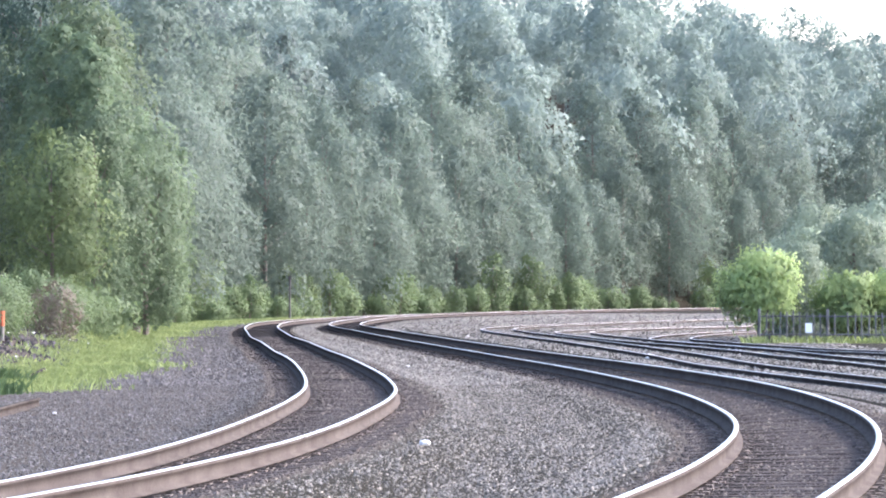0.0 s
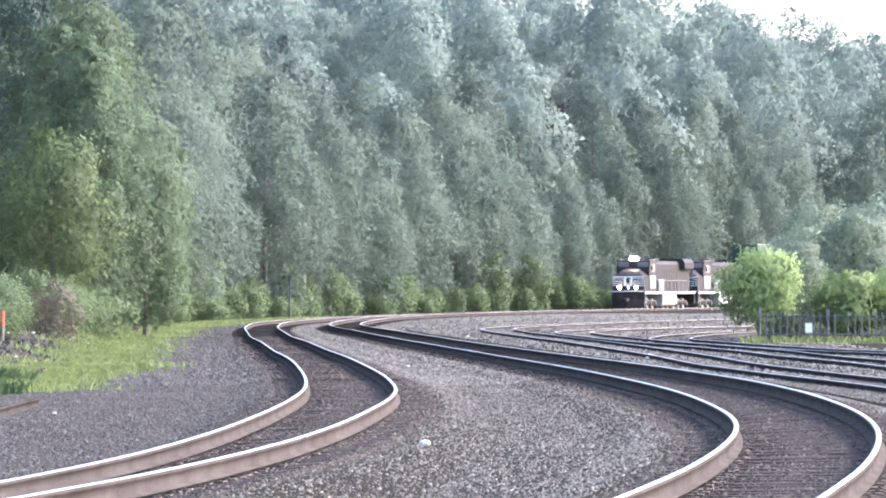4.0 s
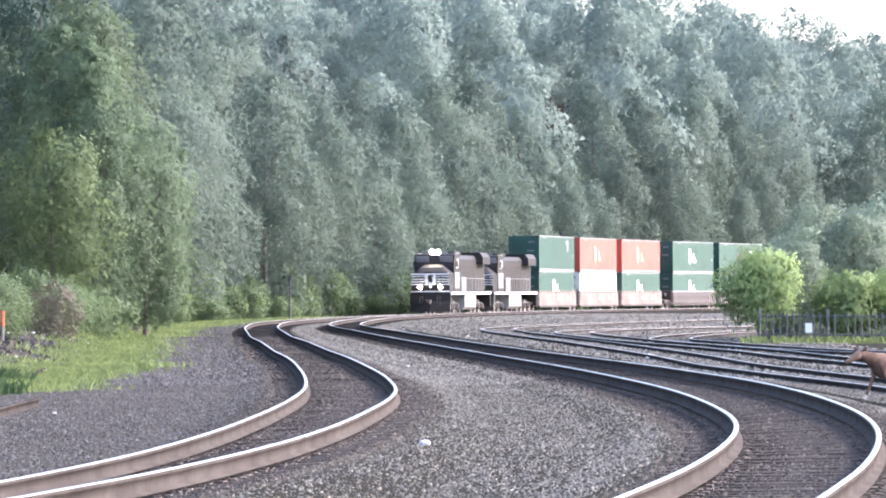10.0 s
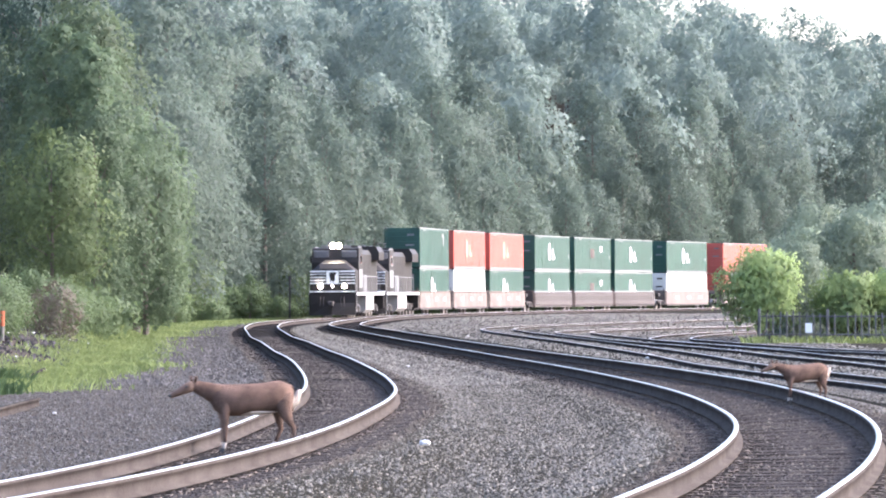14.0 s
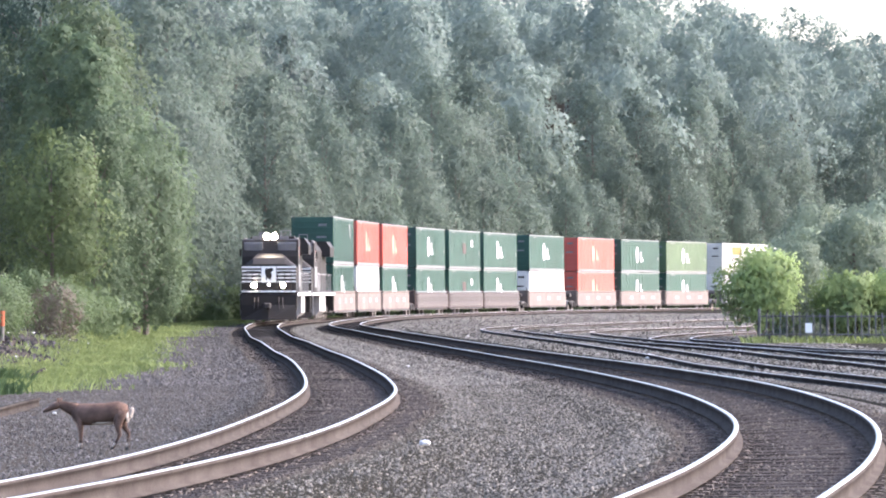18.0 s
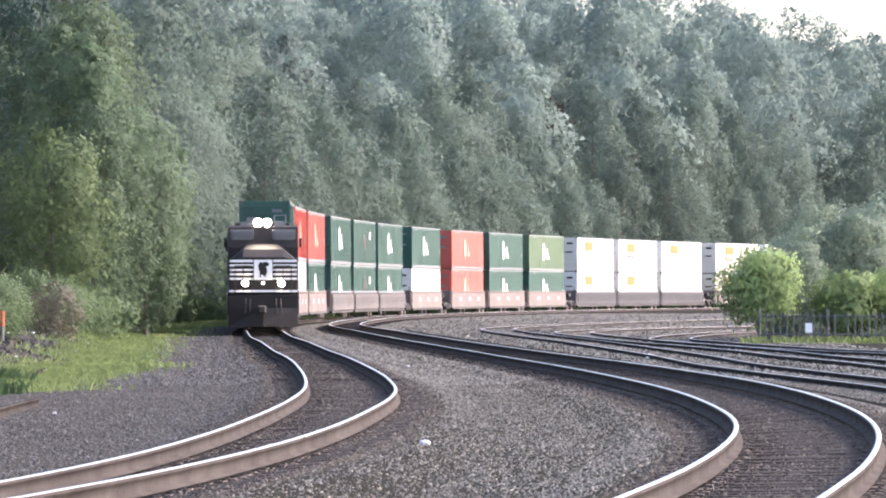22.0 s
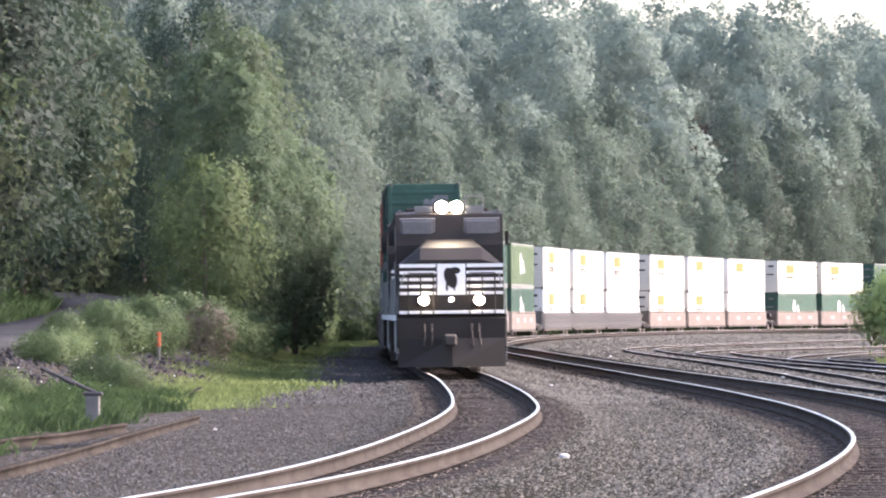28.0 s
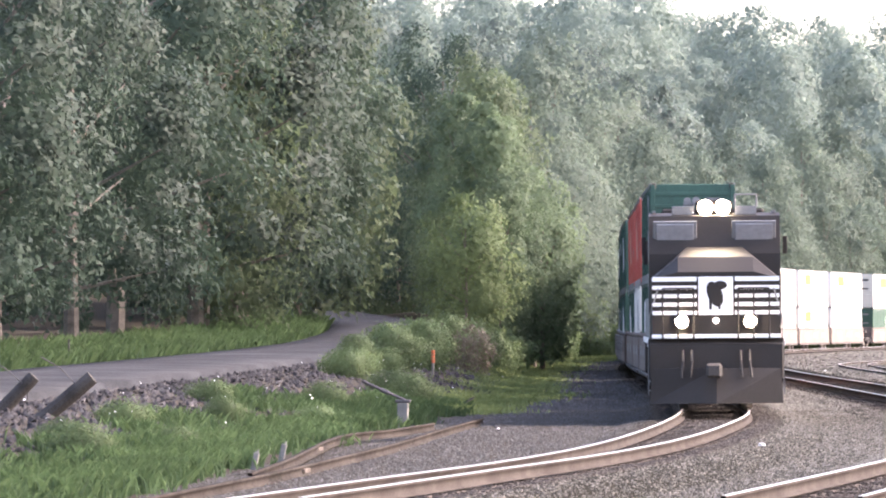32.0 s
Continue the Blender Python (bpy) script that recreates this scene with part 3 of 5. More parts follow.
def lay_ties(track, fx, e, z, y0, y1, n_parts, lift=0.0):
    """Ties, the nearest as parts of their own, and their plates and spikes."""
    ds, d = [], y0
    rs = random.Random(11)
    while d < y1:
        ds.append(d)
        d += 0.5 + rs.uniform(-0.03, 0.03)
    ds = np.array(ds)
    x = fx(ds)
    ang = np.arctan2(-np.gradient(x, ds), 1.0)
    zz, ee = track_z(ds, e, z)
    one = mesh_of("tie", Shape().box((0, 0, -0.09), (2.6, 0.22, 0.18), 0.02), TIE)
    rest = Shape()
    plates = Shape()
    cs = [(a * 1.3, b * 0.11, c) for a in (-1, 1) for b in (-1, 1) for c in (-0.18, 0)]
    fs = [(0, 1, 3, 2), (4, 6, 7, 5), (0, 4, 5, 1), (2, 3, 7, 6), (0, 2, 6, 4), (1, 5, 7, 3)]
    for i in range(len(ds)):
        m = Matrix.Translation((x[i] + rs.uniform(-0.05, 0.05), ds[i], zz[i] - 0.211 + lift + rs.uniform(-0.012, 0.006))) @ Euler((0, -ee[i] / 1.5, ang[i] + rs.uniform(-0.02, 0.02))).to_matrix().to_4x4()
        if i < n_parts:
            ob = part("tie", one, TIE, track)
            ob.matrix_basis = m
        else:
            rest.add(cs, fs, m)
        if ds[i] < 150:
            for sx in (-0.7525, 0.7525):
                plates.box((sx, 0, 0.008), (0.34, 0.18, 0.012), 0, m)
                for a, b in ((-0.1, 0.05), (0.1, -0.05)):
                    plates.box((sx + a, b, 0.024), (0.03, 0.02, 0.02), 0, m)
    if rest.v:
        tagged(part("far_ties", rest, TIE, track), kind="stuff")
    if plates.v:
        tagged(part("tie_plates", plates, PLATE, track, "rusty tie plates with spikes"), kind="stuff")


def build_track(name, label, fx, e, z, y0, y1, n_parts):
    tr = thing(name, label, "railway track", kind="structure")
    for side in (-1, 1):
        line = track_line(fx, e, z, y0, y1, side)
        web = sweep("rail", PROFILE, line, RAIL_WEB, tr, "rust-brown steel rail")
        bright = name == "railway_track"
        sweep("rail_head", HEAD, line, RAIL_TOP if bright else RAIL_DULL, web, "polished bright running surface" if bright else "dull worn running surface", -0.006)
    return tr


main_left = build_track("railway_track", "main line track with bright rails on dark wooden ties", left_x, EL, ZL, 30, 1100, 150)
main_right = build_track("railway_track", "second main track curving beside the first on dark ties", right_x, ER, ZR, 30, 700, 150)
ZERO = np.zeros(len(KE))
yards = []
for q in (Y3, Y4, Y5):
    yards.append((build_track("siding_track", "rusty yard siding with low rails sunk in stone", (lambda a: lambda d: glide(a[:, 0], a[:, 1], d))(q), ZERO, ZERO - 0.09, q[0, 0], q[-1, 0], 0), q))

# ---- road on the bank ----


def build_road():
    ys = np.concatenate([np.arange(-60, 60, 10.0), np.arange(60, 345, 2.5)])
    offs = np.array([-2.75, -2.6, -1.3, 0, 1.3, 2.6, 2.75])
    dz = np.array([-0.25, 0.0, 0.03, 0.05, 0.03, 0.0, -0.25])
    V = [(road_x(y) + o + (0.12 * noise.noise((y * 0.3, o, 0)) if abs(o) > 2 else 0), y, road_z(y) + 0.16 + h) for y in ys for o, h in zip(offs, dz)]
    k = len(offs)
    F = [(j * k + i, j * k + i + 1, (j + 1) * k + i + 1, (j + 1) * k + i) for j in range(len(ys) - 1) for i in range(k - 1)]
    return thing("road", "narrow worn grey asphalt lane on the bank", "road", kind="structure", sh=Shape().add(V, F), material=ASPHALT, smooth=True)


road = build_road()

# ---- the train ----
SD = np.concatenate([np.arange(20, 700, 0.5), np.arange(700, 1400, 2.0)])
SX = left_x(SD)
SS = np.concatenate([[0], np.cumsum(np.hypot(np.diff(SX), np.diff(SD)))])
SS = SS - np.interp(42.0, SD, SS)


def on_line(s):
    d = float(np.interp(s, SS, SD))
    z, e = track_z(d, EL, ZL)
    return Vector((float(left_x(d)), d, float(z))), float(e)


def rolling_pose(s, half, lift=0.0):
    """Pose of a car whose middle is s metres along the line; its front looks towards smaller s."""
    (a, ea), (b, eb) = on_line(s - half), on_line(s + half)
    d = a - b
    m = (a + b) / 2
    return Matrix.Translation((m.x, m.y, m.z + lift)) @ Matrix.Rotation(math.atan2(-d.x, d.y), 4, "Z") @ Matrix.Rotation((ea + eb) / 3.0, 4, "Y")


V_TRAIN = 15.27


def first_box(t):
    return 447.7 - V_TRAIN * (t - 9.0) + 0.14 * max(0.0, t - 27.0) ** 2


def wheelset(y, parent, r=0.51):
    for sx in (-1, 1):
        sh = Shape().cyl((sx * 0.69, y, r), (sx * 0.83, y, r), r, 20).cyl((sx * 0.64, y, r), (sx * 0.69, y, r), r + 0.03, 20)
        part("wheel", sh, STEEL, parent)


def truck(y, parent, axles, r=0.51, name="truck"):
    sh = Shape()
    ln = axles[-1] - axles[0] + 1.0
    for sx in (-1, 1):
        sh.box((sx * 1.0, y, 0.68), (0.2, ln, 0.3), 0.04)
        for a in axles:
            sh.box((sx * 1.08, y + a, 0.52), (0.26, 0.42, 0.42), 0.05)
        for a, b in zip(axles, axles[1:]):
            sh.cyl((sx * 1.12, y + (a + b) / 2, 0.4), (sx * 1.12, y + (a + b) / 2, 0.75), 0.13, 10)
    sh.box((0, y, 0.72), (2.0, 0.5, 0.3), 0.04)
    tk = part(name, sh, GRIME, parent)
    for a in axles:
        wheelset(y + a, tk, r)
    return tk


def handrail(parent, pts, posts, material=SILVER, foot=1.6):
    sh = Shape().tube(pts, 0.022, 6)
    for p in posts:
        sh.cyl((p[0], p[1], foot), p, 0.02, 6)
    return part("handrail", sh, material, parent)


def build_loco():
    """Long-hood wide-cab diesel, front towards +y, rails at z = 0, 22.3 m long."""
    lo = thing("diesel_locomotive", "black diesel freight locomotive with white nose stripes and lit headlights", "locomotive", "locomotives of the train")
    F = 10.45
    # frame and deck
    part("deck", Shape().box((0, 0, 1.52), (3.06, 20.6, 0.22), 0.03), BLACK, lo)
    part("deck_edge", Shape().box((1.545, 0, 1.52), (0.02, 20.5, 0.16)).box((-1.545, 0, 1.52), (0.02, 20.5, 0.16)), WHITE, lo, "white deck edge stripe")
    part("front_sill", Shape().box((0, F + 0.06, 1.67), (2.9, 0.06, 0.09), 0.01), WHITE, lo, "white front sill stripe")
    # fuel tank
    part("fuel_tank", Shape().prism([(-1.45, 0.5), (-1.2, 0.28), (1.2, 0.28), (1.45, 0.5), (1.45, 1.4), (-1.45, 1.4)], -2.9, 2.9, "y"), TANK, lo, "pale grey dusty fuel tank")
    # pilot with plough
    pl = Shape().box((0, F - 0.1, 1.1), (3.05, 0.3, 0.85), 0.04)
    pl.loft([[(-1.45, F + 0.1, 0.95), (0, F + 0.32, 0.95), (1.45, F + 0.1, 0.95), (1.45, F - 0.1, 0.95), (-1.45, F - 0.1, 0.95)],
             [(-1.5, F + 0.12, 0.16), (0, F + 0.62, 0.16), (1.5, F + 0.12, 0.16), (1.5, F - 0.1, 0.16), (-1.5, F - 0.1, 0.16)]])
    part("pilot", pl, BLACK, lo, "black front pilot with plough")
    part("pilot", Shape().box((0, -F + 0.1, 1.0), (3.0, 0.3, 1.0), 0.04), BLACK, lo)
    part("coupler", Shape().box((0, F + 0.45, 0.9), (0.26, 0.7, 0.3), 0.05).box((0.06, F + 0.8, 0.9), (0.36, 0.24, 0.34), 0.08), GRIME, lo)
    part("coupler", Shape().box((0, -F - 0.45, 0.9), (0.26, 0.7, 0.3), 0.05), GRIME, lo)
    for x in (-0.55, -0.75, 0.55, 0.75):
        part("air_hose", Shape().tube([(x, F + 0.1, 1.35), (x, F + 0.3, 1.1), (x * 1.05, F + 0.34, 0.75)], 0.03, 6), GRIME, lo)
    # front steps at both corners
    for sx in (-1, 1):
        ladder = part("step_frame", Shape().box((sx * 1.53, F - 0.65, 0.95), (0.02, 0.05, 1.2)).box((sx * 1.53, F - 0.2, 0.95), (0.02, 0.05, 1.2)), GREYP, lo, "pale corner step frame")
        for k in range(4):
            part("step", Shape().box((sx * 1.36, F - 0.42, 0.45 + k * 0.3), (0.34, 0.45, 0.03), 0.005), SILVER, ladder)
    # nose: sides stand, the top folds to a flat middle
    N0, N1 = F - 0.05, F - 2.1
    nose_r = [(-1.48, 1.62), (-1.48, 3.0), (-0.62, 3.72), (0.62, 3.72), (1.48, 3.0), (1.48, 1.62)]
    nose_f = [(-1.44, 1.62), (-1.44, 2.96), (-0.85, 3.12), (0.85, 3.12), (1.44, 2.96), (1.44, 1.62)]
    part("nose", Shape().loft([[(x, N0, z) for x, z in nose_f], [(x, N0 - 0.55, z + (0.34 if abs(x) < 1 and z > 3 else 0)) for x, z in nose_f],
                               [(x, N1, z) for x, z in nose_r]]), BLACK, lo)
    for k in range(5):
        z = 2.2 + k * 0.19
        h = 0.085 if k < 4 else 0.1
        for sx in (-1, 1):
            part("nose_stripe", Shape().box((sx * 0.93, N0 + 0.012, z), (1.0, 0.02, h)), WHITE, lo)
    part("badge_panel", Shape().box((0, N0 + 0.014, 2.58), (0.78, 0.024, 0.86), 0.01), WHITE, lo, "white badge panel")
    part("badge", Shape().ell((0.02, N0 + 0.03, 2.62), (0.17, 0.012, 0.3), 12, 8, Matrix.Rotation(0.35, 4, "Y")).ell((-0.1, N0 + 0.03, 2.82), (0.16, 0.012, 0.1), 10, 6)
         .box((0.12, N0 + 0.03, 2.4), (0.06, 0.012, 0.26)).box((-0.08, N0 + 0.03, 2.38), (0.05, 0.012, 0.22)), BLACK, lo, "dark emblem shape")
    part("nose_lamp", Shape().cyl((0, N0 + 0.0, 2.02), (0, N0 + 0.05, 2.02), 0.06, 12), glow("small_nose_lamp", (1, 0.95, 0.8), 6.0), lo)
    # cab
    C0, C1 = N1 + 0.15, N1 - 2.6
    cab_s = [(C0, 1.62), (C0, 3.55), (C0 - 0.34, 4.42), (C0 - 0.75, 4.66), (C1, 4.66), (C1, 1.62)]
    cab = Shape()
    ring = lambda x, w: [(x * w, y, z - (0.16 if z > 4.5 and w > 0.9 else 0)) for y, z in cab_s]
    cab.loft([ring(-1.5, 1.0), ring(-1.0, 0.999), ring(1.0, 0.999), ring(1.5, 1.0)])
    cb = part("cab", cab, BLACK, lo)
    face = Matrix.Translation((0, C0 - 0.1, 3.95)) @ Matrix.Rotation(radians(-21.5), 4, "X")
    for sx in (-1, 1):
        part("window_frame", Shape().box((sx * 0.9, -0.045, 0.05), (1.0, 0.05, 0.62), 0.02, face), GREYP, cb)
        part("windscreen", Shape().box((sx * 0.9, -0.02, 0.06), (0.86, 0.05, 0.48), 0.02, face), GLASS, cb, "windscreen pane, pale tint standing in for reflected sky")
    part("cab_front_panel", Shape().box((0, -0.04, -0.34), (2.7, 0.04, 0.12), 0.01, face), GREYP, cb, "light grey panel under the windscreen")
    for sx in (-1, 1):
        part("side_window", Shape().box((sx * 1.505, C1 + 1.2, 3.75), (0.03, 1.3, 0.72), 0.02), GLASS, cb)
        part("cab_side_panel", Shape().box((sx * 1.508, C1 + 1.25, 2.5), (0.03, 2.3, 1.2), 0.01), GREYP, cb, "pale cab side with grab irons")
        part("mirror", Shape().box((sx * 1.62, C1 + 2.1, 3.75), (0.1, 0.05, 0.4), 0.02), BLACK, cb)
    hl = part("headlight_housing", Shape().box((0, C0 - 0.62, 4.62), (0.86, 0.34, 0.32), 0.05), BLACK, cb)
    for sx in (-0.2, 0.2):
        part("headlight", Shape().cyl((sx, C0 - 0.45, 4.62), (sx, C0 - 0.425, 4.62), 0.17, 16), HEADLIGHT, hl, "lit warm white headlight")
    for sx in (-1, 1):
        part("number_board", Shape().box((sx * 0.72, C0 - 0.5, 4.55), (0.5, 0.06, 0.2), 0.01), GREYP, cb)
        dh = part("ditch_light_housing", Shape().box((sx * 0.77, F + 0.0, 2.0), (0.34, 0.24, 0.3), 0.04), BLACK, lo)
        part("ditch_light", Shape().cyl((sx * 0.77, F + 0.12, 2.0), (sx * 0.77, F + 0.14, 2.0), 0.135, 16), DITCH, dh, "lit warm white ditch light")
    part("horn", Shape().cyl((0.4, C1 + 0.5, 4.78), (0.4, C1 + 1.0, 4.8), 0.03, 8, 0.1).cyl((0.6, C1 + 0.5, 4.78), (0.6, C1 + 0.9, 4.8), 0.03, 8, 0.09).box((0.5, C1 + 0.5, 4.72), (0.4, 0.1, 0.1)), GREYP, cb)
    part("antenna_hoop", Shape().tube([(-1.0, C1 + 0.6, 4.66), (-1.0, C1 + 0.6, 4.95), (-0.5, C1 + 0.6, 4.95), (-0.5, C1 + 0.6, 4.66)], 0.025, 6), GREYP, cb)
    part("cab_roof_edge", Shape().box((1.38, C1 + 1.0, 4.53), (0.08, 2.3, 0.05)).box((-1.38, C1 + 1.0, 4.53), (0.08, 2.3, 0.05)), GREYP, cb, "worn pale roof gutter")
    # long hood
    H0, H1 = C1 - 0.05, -F + 0.3
    hood = [(-1.05, 1.62), (-1.05, 4.1), (-0.85, 4.42), (0.85, 4.42), (1.05, 4.1), (1.05, 1.62)]
    hd = part("long_hood", Shape().prism(hood, H1, H0, "y"), BLACK, lo)
    nd = 11
    for sx in (-1, 1):
        for k in range(nd):
            y = H0 - 0.6 - k * 1.02
            part("hood_door", Shape().box((sx * 1.06, y, 2.75), (0.03, 0.94, 1.9), 0.015), BLACK, hd)
    part("radiator_wing", Shape().prism([(-1.55, 3.75), (-1.55, 4.3), (-1.3, 4.66), (1.3, 4.66), (1.55, 4.3), (1.55, 3.75)], H1 + 0.3, H1 + 4.2, "y"), BLACK, hd)
    part("dynamic_brake_grille", Shape().box((0, H0 - 1.6, 4.5), (2.4, 2.2, 0.3), 0.05), BLACK, hd)
    part("exhaust_stack", Shape().box((0, H0 - 5.2, 4.55), (0.5, 1.0, 0.26), 0.04), GRIME, hd)
    for sx in (-1, 1):
        part("equipment_box", Shape().box((sx * 1.2, H0 - 2.5, 2.2), (0.5, 2.2, 1.1), 0.04), GREYP, hd, "pale dusty side cabinet")
    # handrails
    for sx in (-1, 1):
        ys = [H0 - 0.2 - k * 1.55 for k in range(9)]
        handrail(lo, [(sx * 1.5, ys[0], 2.65), (sx * 1.5, ys[-1], 2.65)], [(sx * 1.5, y, 2.65) for y in ys])
        handrail(lo, [(sx * 1.2, F + 0.14, 2.75), (sx * 0.5, F + 0.14, 2.75)], [(sx * 1.2, F + 0.14, 2.75), (sx * 0.85, F + 0.14, 2.75), (sx * 0.5, F + 0.14, 2.75)], BLACK)
        handrail(lo, [(sx * 1.5, F - 0.2, 2.1), (sx * 1.3, F + 0.1, 2.75)], [(sx * 1.5, F - 0.2, 2.1)])
    truck(6.4, lo, (-2.0, 0, 2.0))
    truck(-6.4, lo, (-2.0, 0, 2.0))
    return lo


UNIT = 18.4


def build_well(paint, ribbed, label):
    """One well unit of an articulated container car, rails at z = 0, front towards +y."""
    w = thing("well_car", label, "freight car", "well cars of the train")
    L = 16.9
    for sx in (-1, 1):
        side = Shape().prism([(sx * 1.28, 0.42), (sx * 1.36, 0.5), (sx * 1.36, 1.52), (sx * 1.28, 1.6), (sx * 1.22, 1.6), (sx * 1.22, 0.42)], -L / 2, L / 2, "y")
        s = part("side_sill", side, paint, w)
        part("top_chord", Shape().box((sx * 1.31, 0, 1.64), (0.16, L, 0.1), 0.02), paint if not ribbed else SILVER, s)
        part("bottom_chord", Shape().box((sx * 1.31, 0, 0.4), (0.18, L, 0.12), 0.02), GRIME, s)
        if ribbed:
            rib_paint = RIB_PALE if paint is BROWN_W else paint
            one = mesh_of("rib", Shape().box((0, 0, 0), (0.12, 0.3, 1.0), 0.02), rib_paint)
            for k in range(22):
                r = part("rib", one, rib_paint, s)
                r.location = (sx * 1.4, -L / 2 + 0.4 + k * (L - 0.8) / 21, 1.02)
        else:
            for k in range(3):
                part("stencil", Shape().box((sx * 1.363, -5 + k * 4.6, 1.1), (0.008, 1.5, 0.3)), GREYP, s, "worn pale stencilled marking")
    part("floor", Shape().box((0, 0, 0.4), (2.5, L, 0.08), 0.01), GRIME, w)
    for sy in (-1, 1):
        part("end_bulkhead", Shape().box((0, sy * (L / 2 + 0.06), 1.1), (2.6, 0.14, 1.3), 0.03), paint, w)
        part("end_platform", Shape().box((0, sy * (L / 2 + 0.45), 1.35), (1.6, 0.75, 0.3), 0.04).cyl((1.15, sy * (L / 2 + 0.2), 0.9), (1.15, sy * (L / 2 + 0.2), 2.0), 0.03, 6)
             .cyl((-1.15, sy * (L / 2 + 0.2), 0.9), (-1.15, sy * (L / 2 + 0.2), 2.0), 0.03, 6), GRIME, w)
    truck(UNIT / 2 + 0.1, w, (-0.85, 0.85), 0.46)
    return w


def build_box(paint, logo, label):
    """A 16.15 m container, base at z = 0, front towards +y."""
    c = thing("container", label, "container", "containers on the train")
    L, W, H = 16.15, 2.59, 2.9
    part("body", Shape().box((0, 0, H / 2), (W - 0.06, L - 0.06, H - 0.06), 0.02), paint, c)
    for sx in (-1, 1):
        part("top_rail", Shape().box((sx * (W / 2 - 0.03), 0, H - 0.04), (0.06, L, 0.08), 0.01), SILVER, c, "pale aluminium top rail")
        part("bottom_rail", Shape().box((sx * (W / 2 - 0.03), 0, 0.09), (0.06, L, 0.18), 0.01), paint if paint in (WHITE_C, CREAM_C) else GREYP, c, "worn grey bottom rail")
        panel = Shape()
        for k in range(26):
            panel.box((sx * (W / 2 - 0.022), -L / 2 + 0.45 + k * (L - 0.9) / 25, H / 2), (0.02, 0.1, H - 0.36))
        tagged(part("corrugation", panel, paint, c), kind="stuff")
        for sy in (-1, 1):
            for z in (0.09, H - 0.09):
                part("corner_casting", Shape().box((sx * (W / 2 - 0.09), sy * (L / 2 - 0.09), z), (0.18, 0.18, 0.18), 0.02), GRIME, c)
        x = sx * (W / 2 - 0.005)
        part("marking", Shape().box((x, -sx * 5.6, 2.72), (0.012, 1.5, 0.07)), SILVER, c)
        part("marking", Shape().box((x, sx * 7.4, 1.25), (0.012, 0.35, 0.28)), SILVER, c)
        if logo in ("leaf", "pale_leaf"):
            k = 20
            ink, say = (WHITE, "white abstract emblem") if logo == "leaf" else (EMBLEM_R, "faded salmon abstract emblem")
            part("emblem", Shape().prism([(-sx * 1.45 + 0.5 * math.cos(6.2832 * i / k), 1.55 + 0.72 * math.sin(6.2832 * i / k)) for i in range(k)][::sx], x - 0.008, x + 0.008), ink, c, say)
            part("emblem", Shape().prism([(-sx * q, z) for q, z in ((0.15, 0.95), (0.1, 1.8), (-0.2, 1.85), (-0.35, 1.35), (-0.8, 1.3), (-1.0, 0.95), (-0.7, 0.92), (-0.5, 1.1), (-0.2, 0.92))], x - 0.008, x + 0.008), ink, c, say)
        elif logo == "patch":
            part("emblem", Shape().box((x, -sx * 0.4, 1.55), (0.012, 1.7, 0.8), 0.003), BROWN_W, c, "faded brown patch of an old emblem")
            part("marking", Shape().box((x, sx * 3.6, 1.95), (0.012, 0.8, 0.5)), WHITE, c)
        elif logo == "corner":
            part("emblem", Shape().box((x, sx * 4.9, 2.1), (0.012, 0.7, 0.95)).box((x, sx * 4.2, 2.4), (0.012, 0.6, 0.3)), SILVER, c, "small worn pale mark")
        elif logo == "yellow":
            part("emblem", Shape().box((x, -sx * 3.1, 2.15), (0.014, 3.2, 0.78), 0.004), YELLOW, c, "yellow square emblem")
            tx = Shape()
            for k, q in enumerate((0.5, 0.62, 0.5)):
                tx.box((x, -sx * (4.3 - k * 1.0), 1.46), (0.014, q, 0.12)).box((x, -sx * (4.3 - k * 1.0 + q / 2), 1.3), (0.014, 0.2, 0.4)).box((x, -sx * (4.3 - k * 1.0 - q / 2), 1.3), (0.014, 0.16, 0.34))
            tagged(part("lettering", tx, BAR, c, "dark unreadable lettering bars"), kind="stuff")
        elif logo == "stripe":
            part("marking", Shape().box((x, sx * 2.6, 1.8), (0.012, 0.8, 1.2)), GREYP, c, "grey marking panel")
    for sy in (-1, 1):
        rb = Shape()
        for k in range(7):
            rb.box((0, sy * (L / 2 - 0.02), 0.35 + k * 0.37), (W - 0.3, 0.04, 0.12), 0.01)
        part("end_ribs", rb, paint, c)
        for x, z, w, h in ((-0.62, 2.38, 0.5, 0.16), (-0.55, 1.64, 0.62, 0.12), (0.6, 1.27, 0.34, 0.2)):
            part("end_marking", Shape().box((x, sy * (L / 2 + 0.003), z), (w, 0.012, h)), GREYP if paint not in (WHITE_C, CREAM_C) else BAR, c, "small unreadable marking bar")
        for sx in (-1, 1):
            part("end_post", Shape().box((sx * (W / 2 - 0.08), sy * (L / 2 - 0.02), H / 2), (0.14, 0.06, H - 0.1), 0.01), paint, c)
    return c


BOXES = {"F": build_box(GREEN_C, "corner", "green shipping container with a small worn mark"),
         "E": build_box(GREEN_C, "patch", "green shipping container with a faded brown patch"),
         "G": build_box(GREEN_C, "leaf", "green shipping container with a white emblem, stacked on a train"),
         "L": build_box(LGREEN_C, "leaf", "faded light green container with a white emblem"),
         "R": build_box(RED_C, "pale_leaf", "orange-red shipping container with a pale emblem"),
         "W": build_box(WHITE_C, "yellow", "white container with a yellow square and dark lettering"),
         "C": build_box(CREAM_C, "yellow", "cream white container with a yellow square emblem"),
         "P": build_box(WHITE_C, "stripe", "plain white container with a grey marking")}
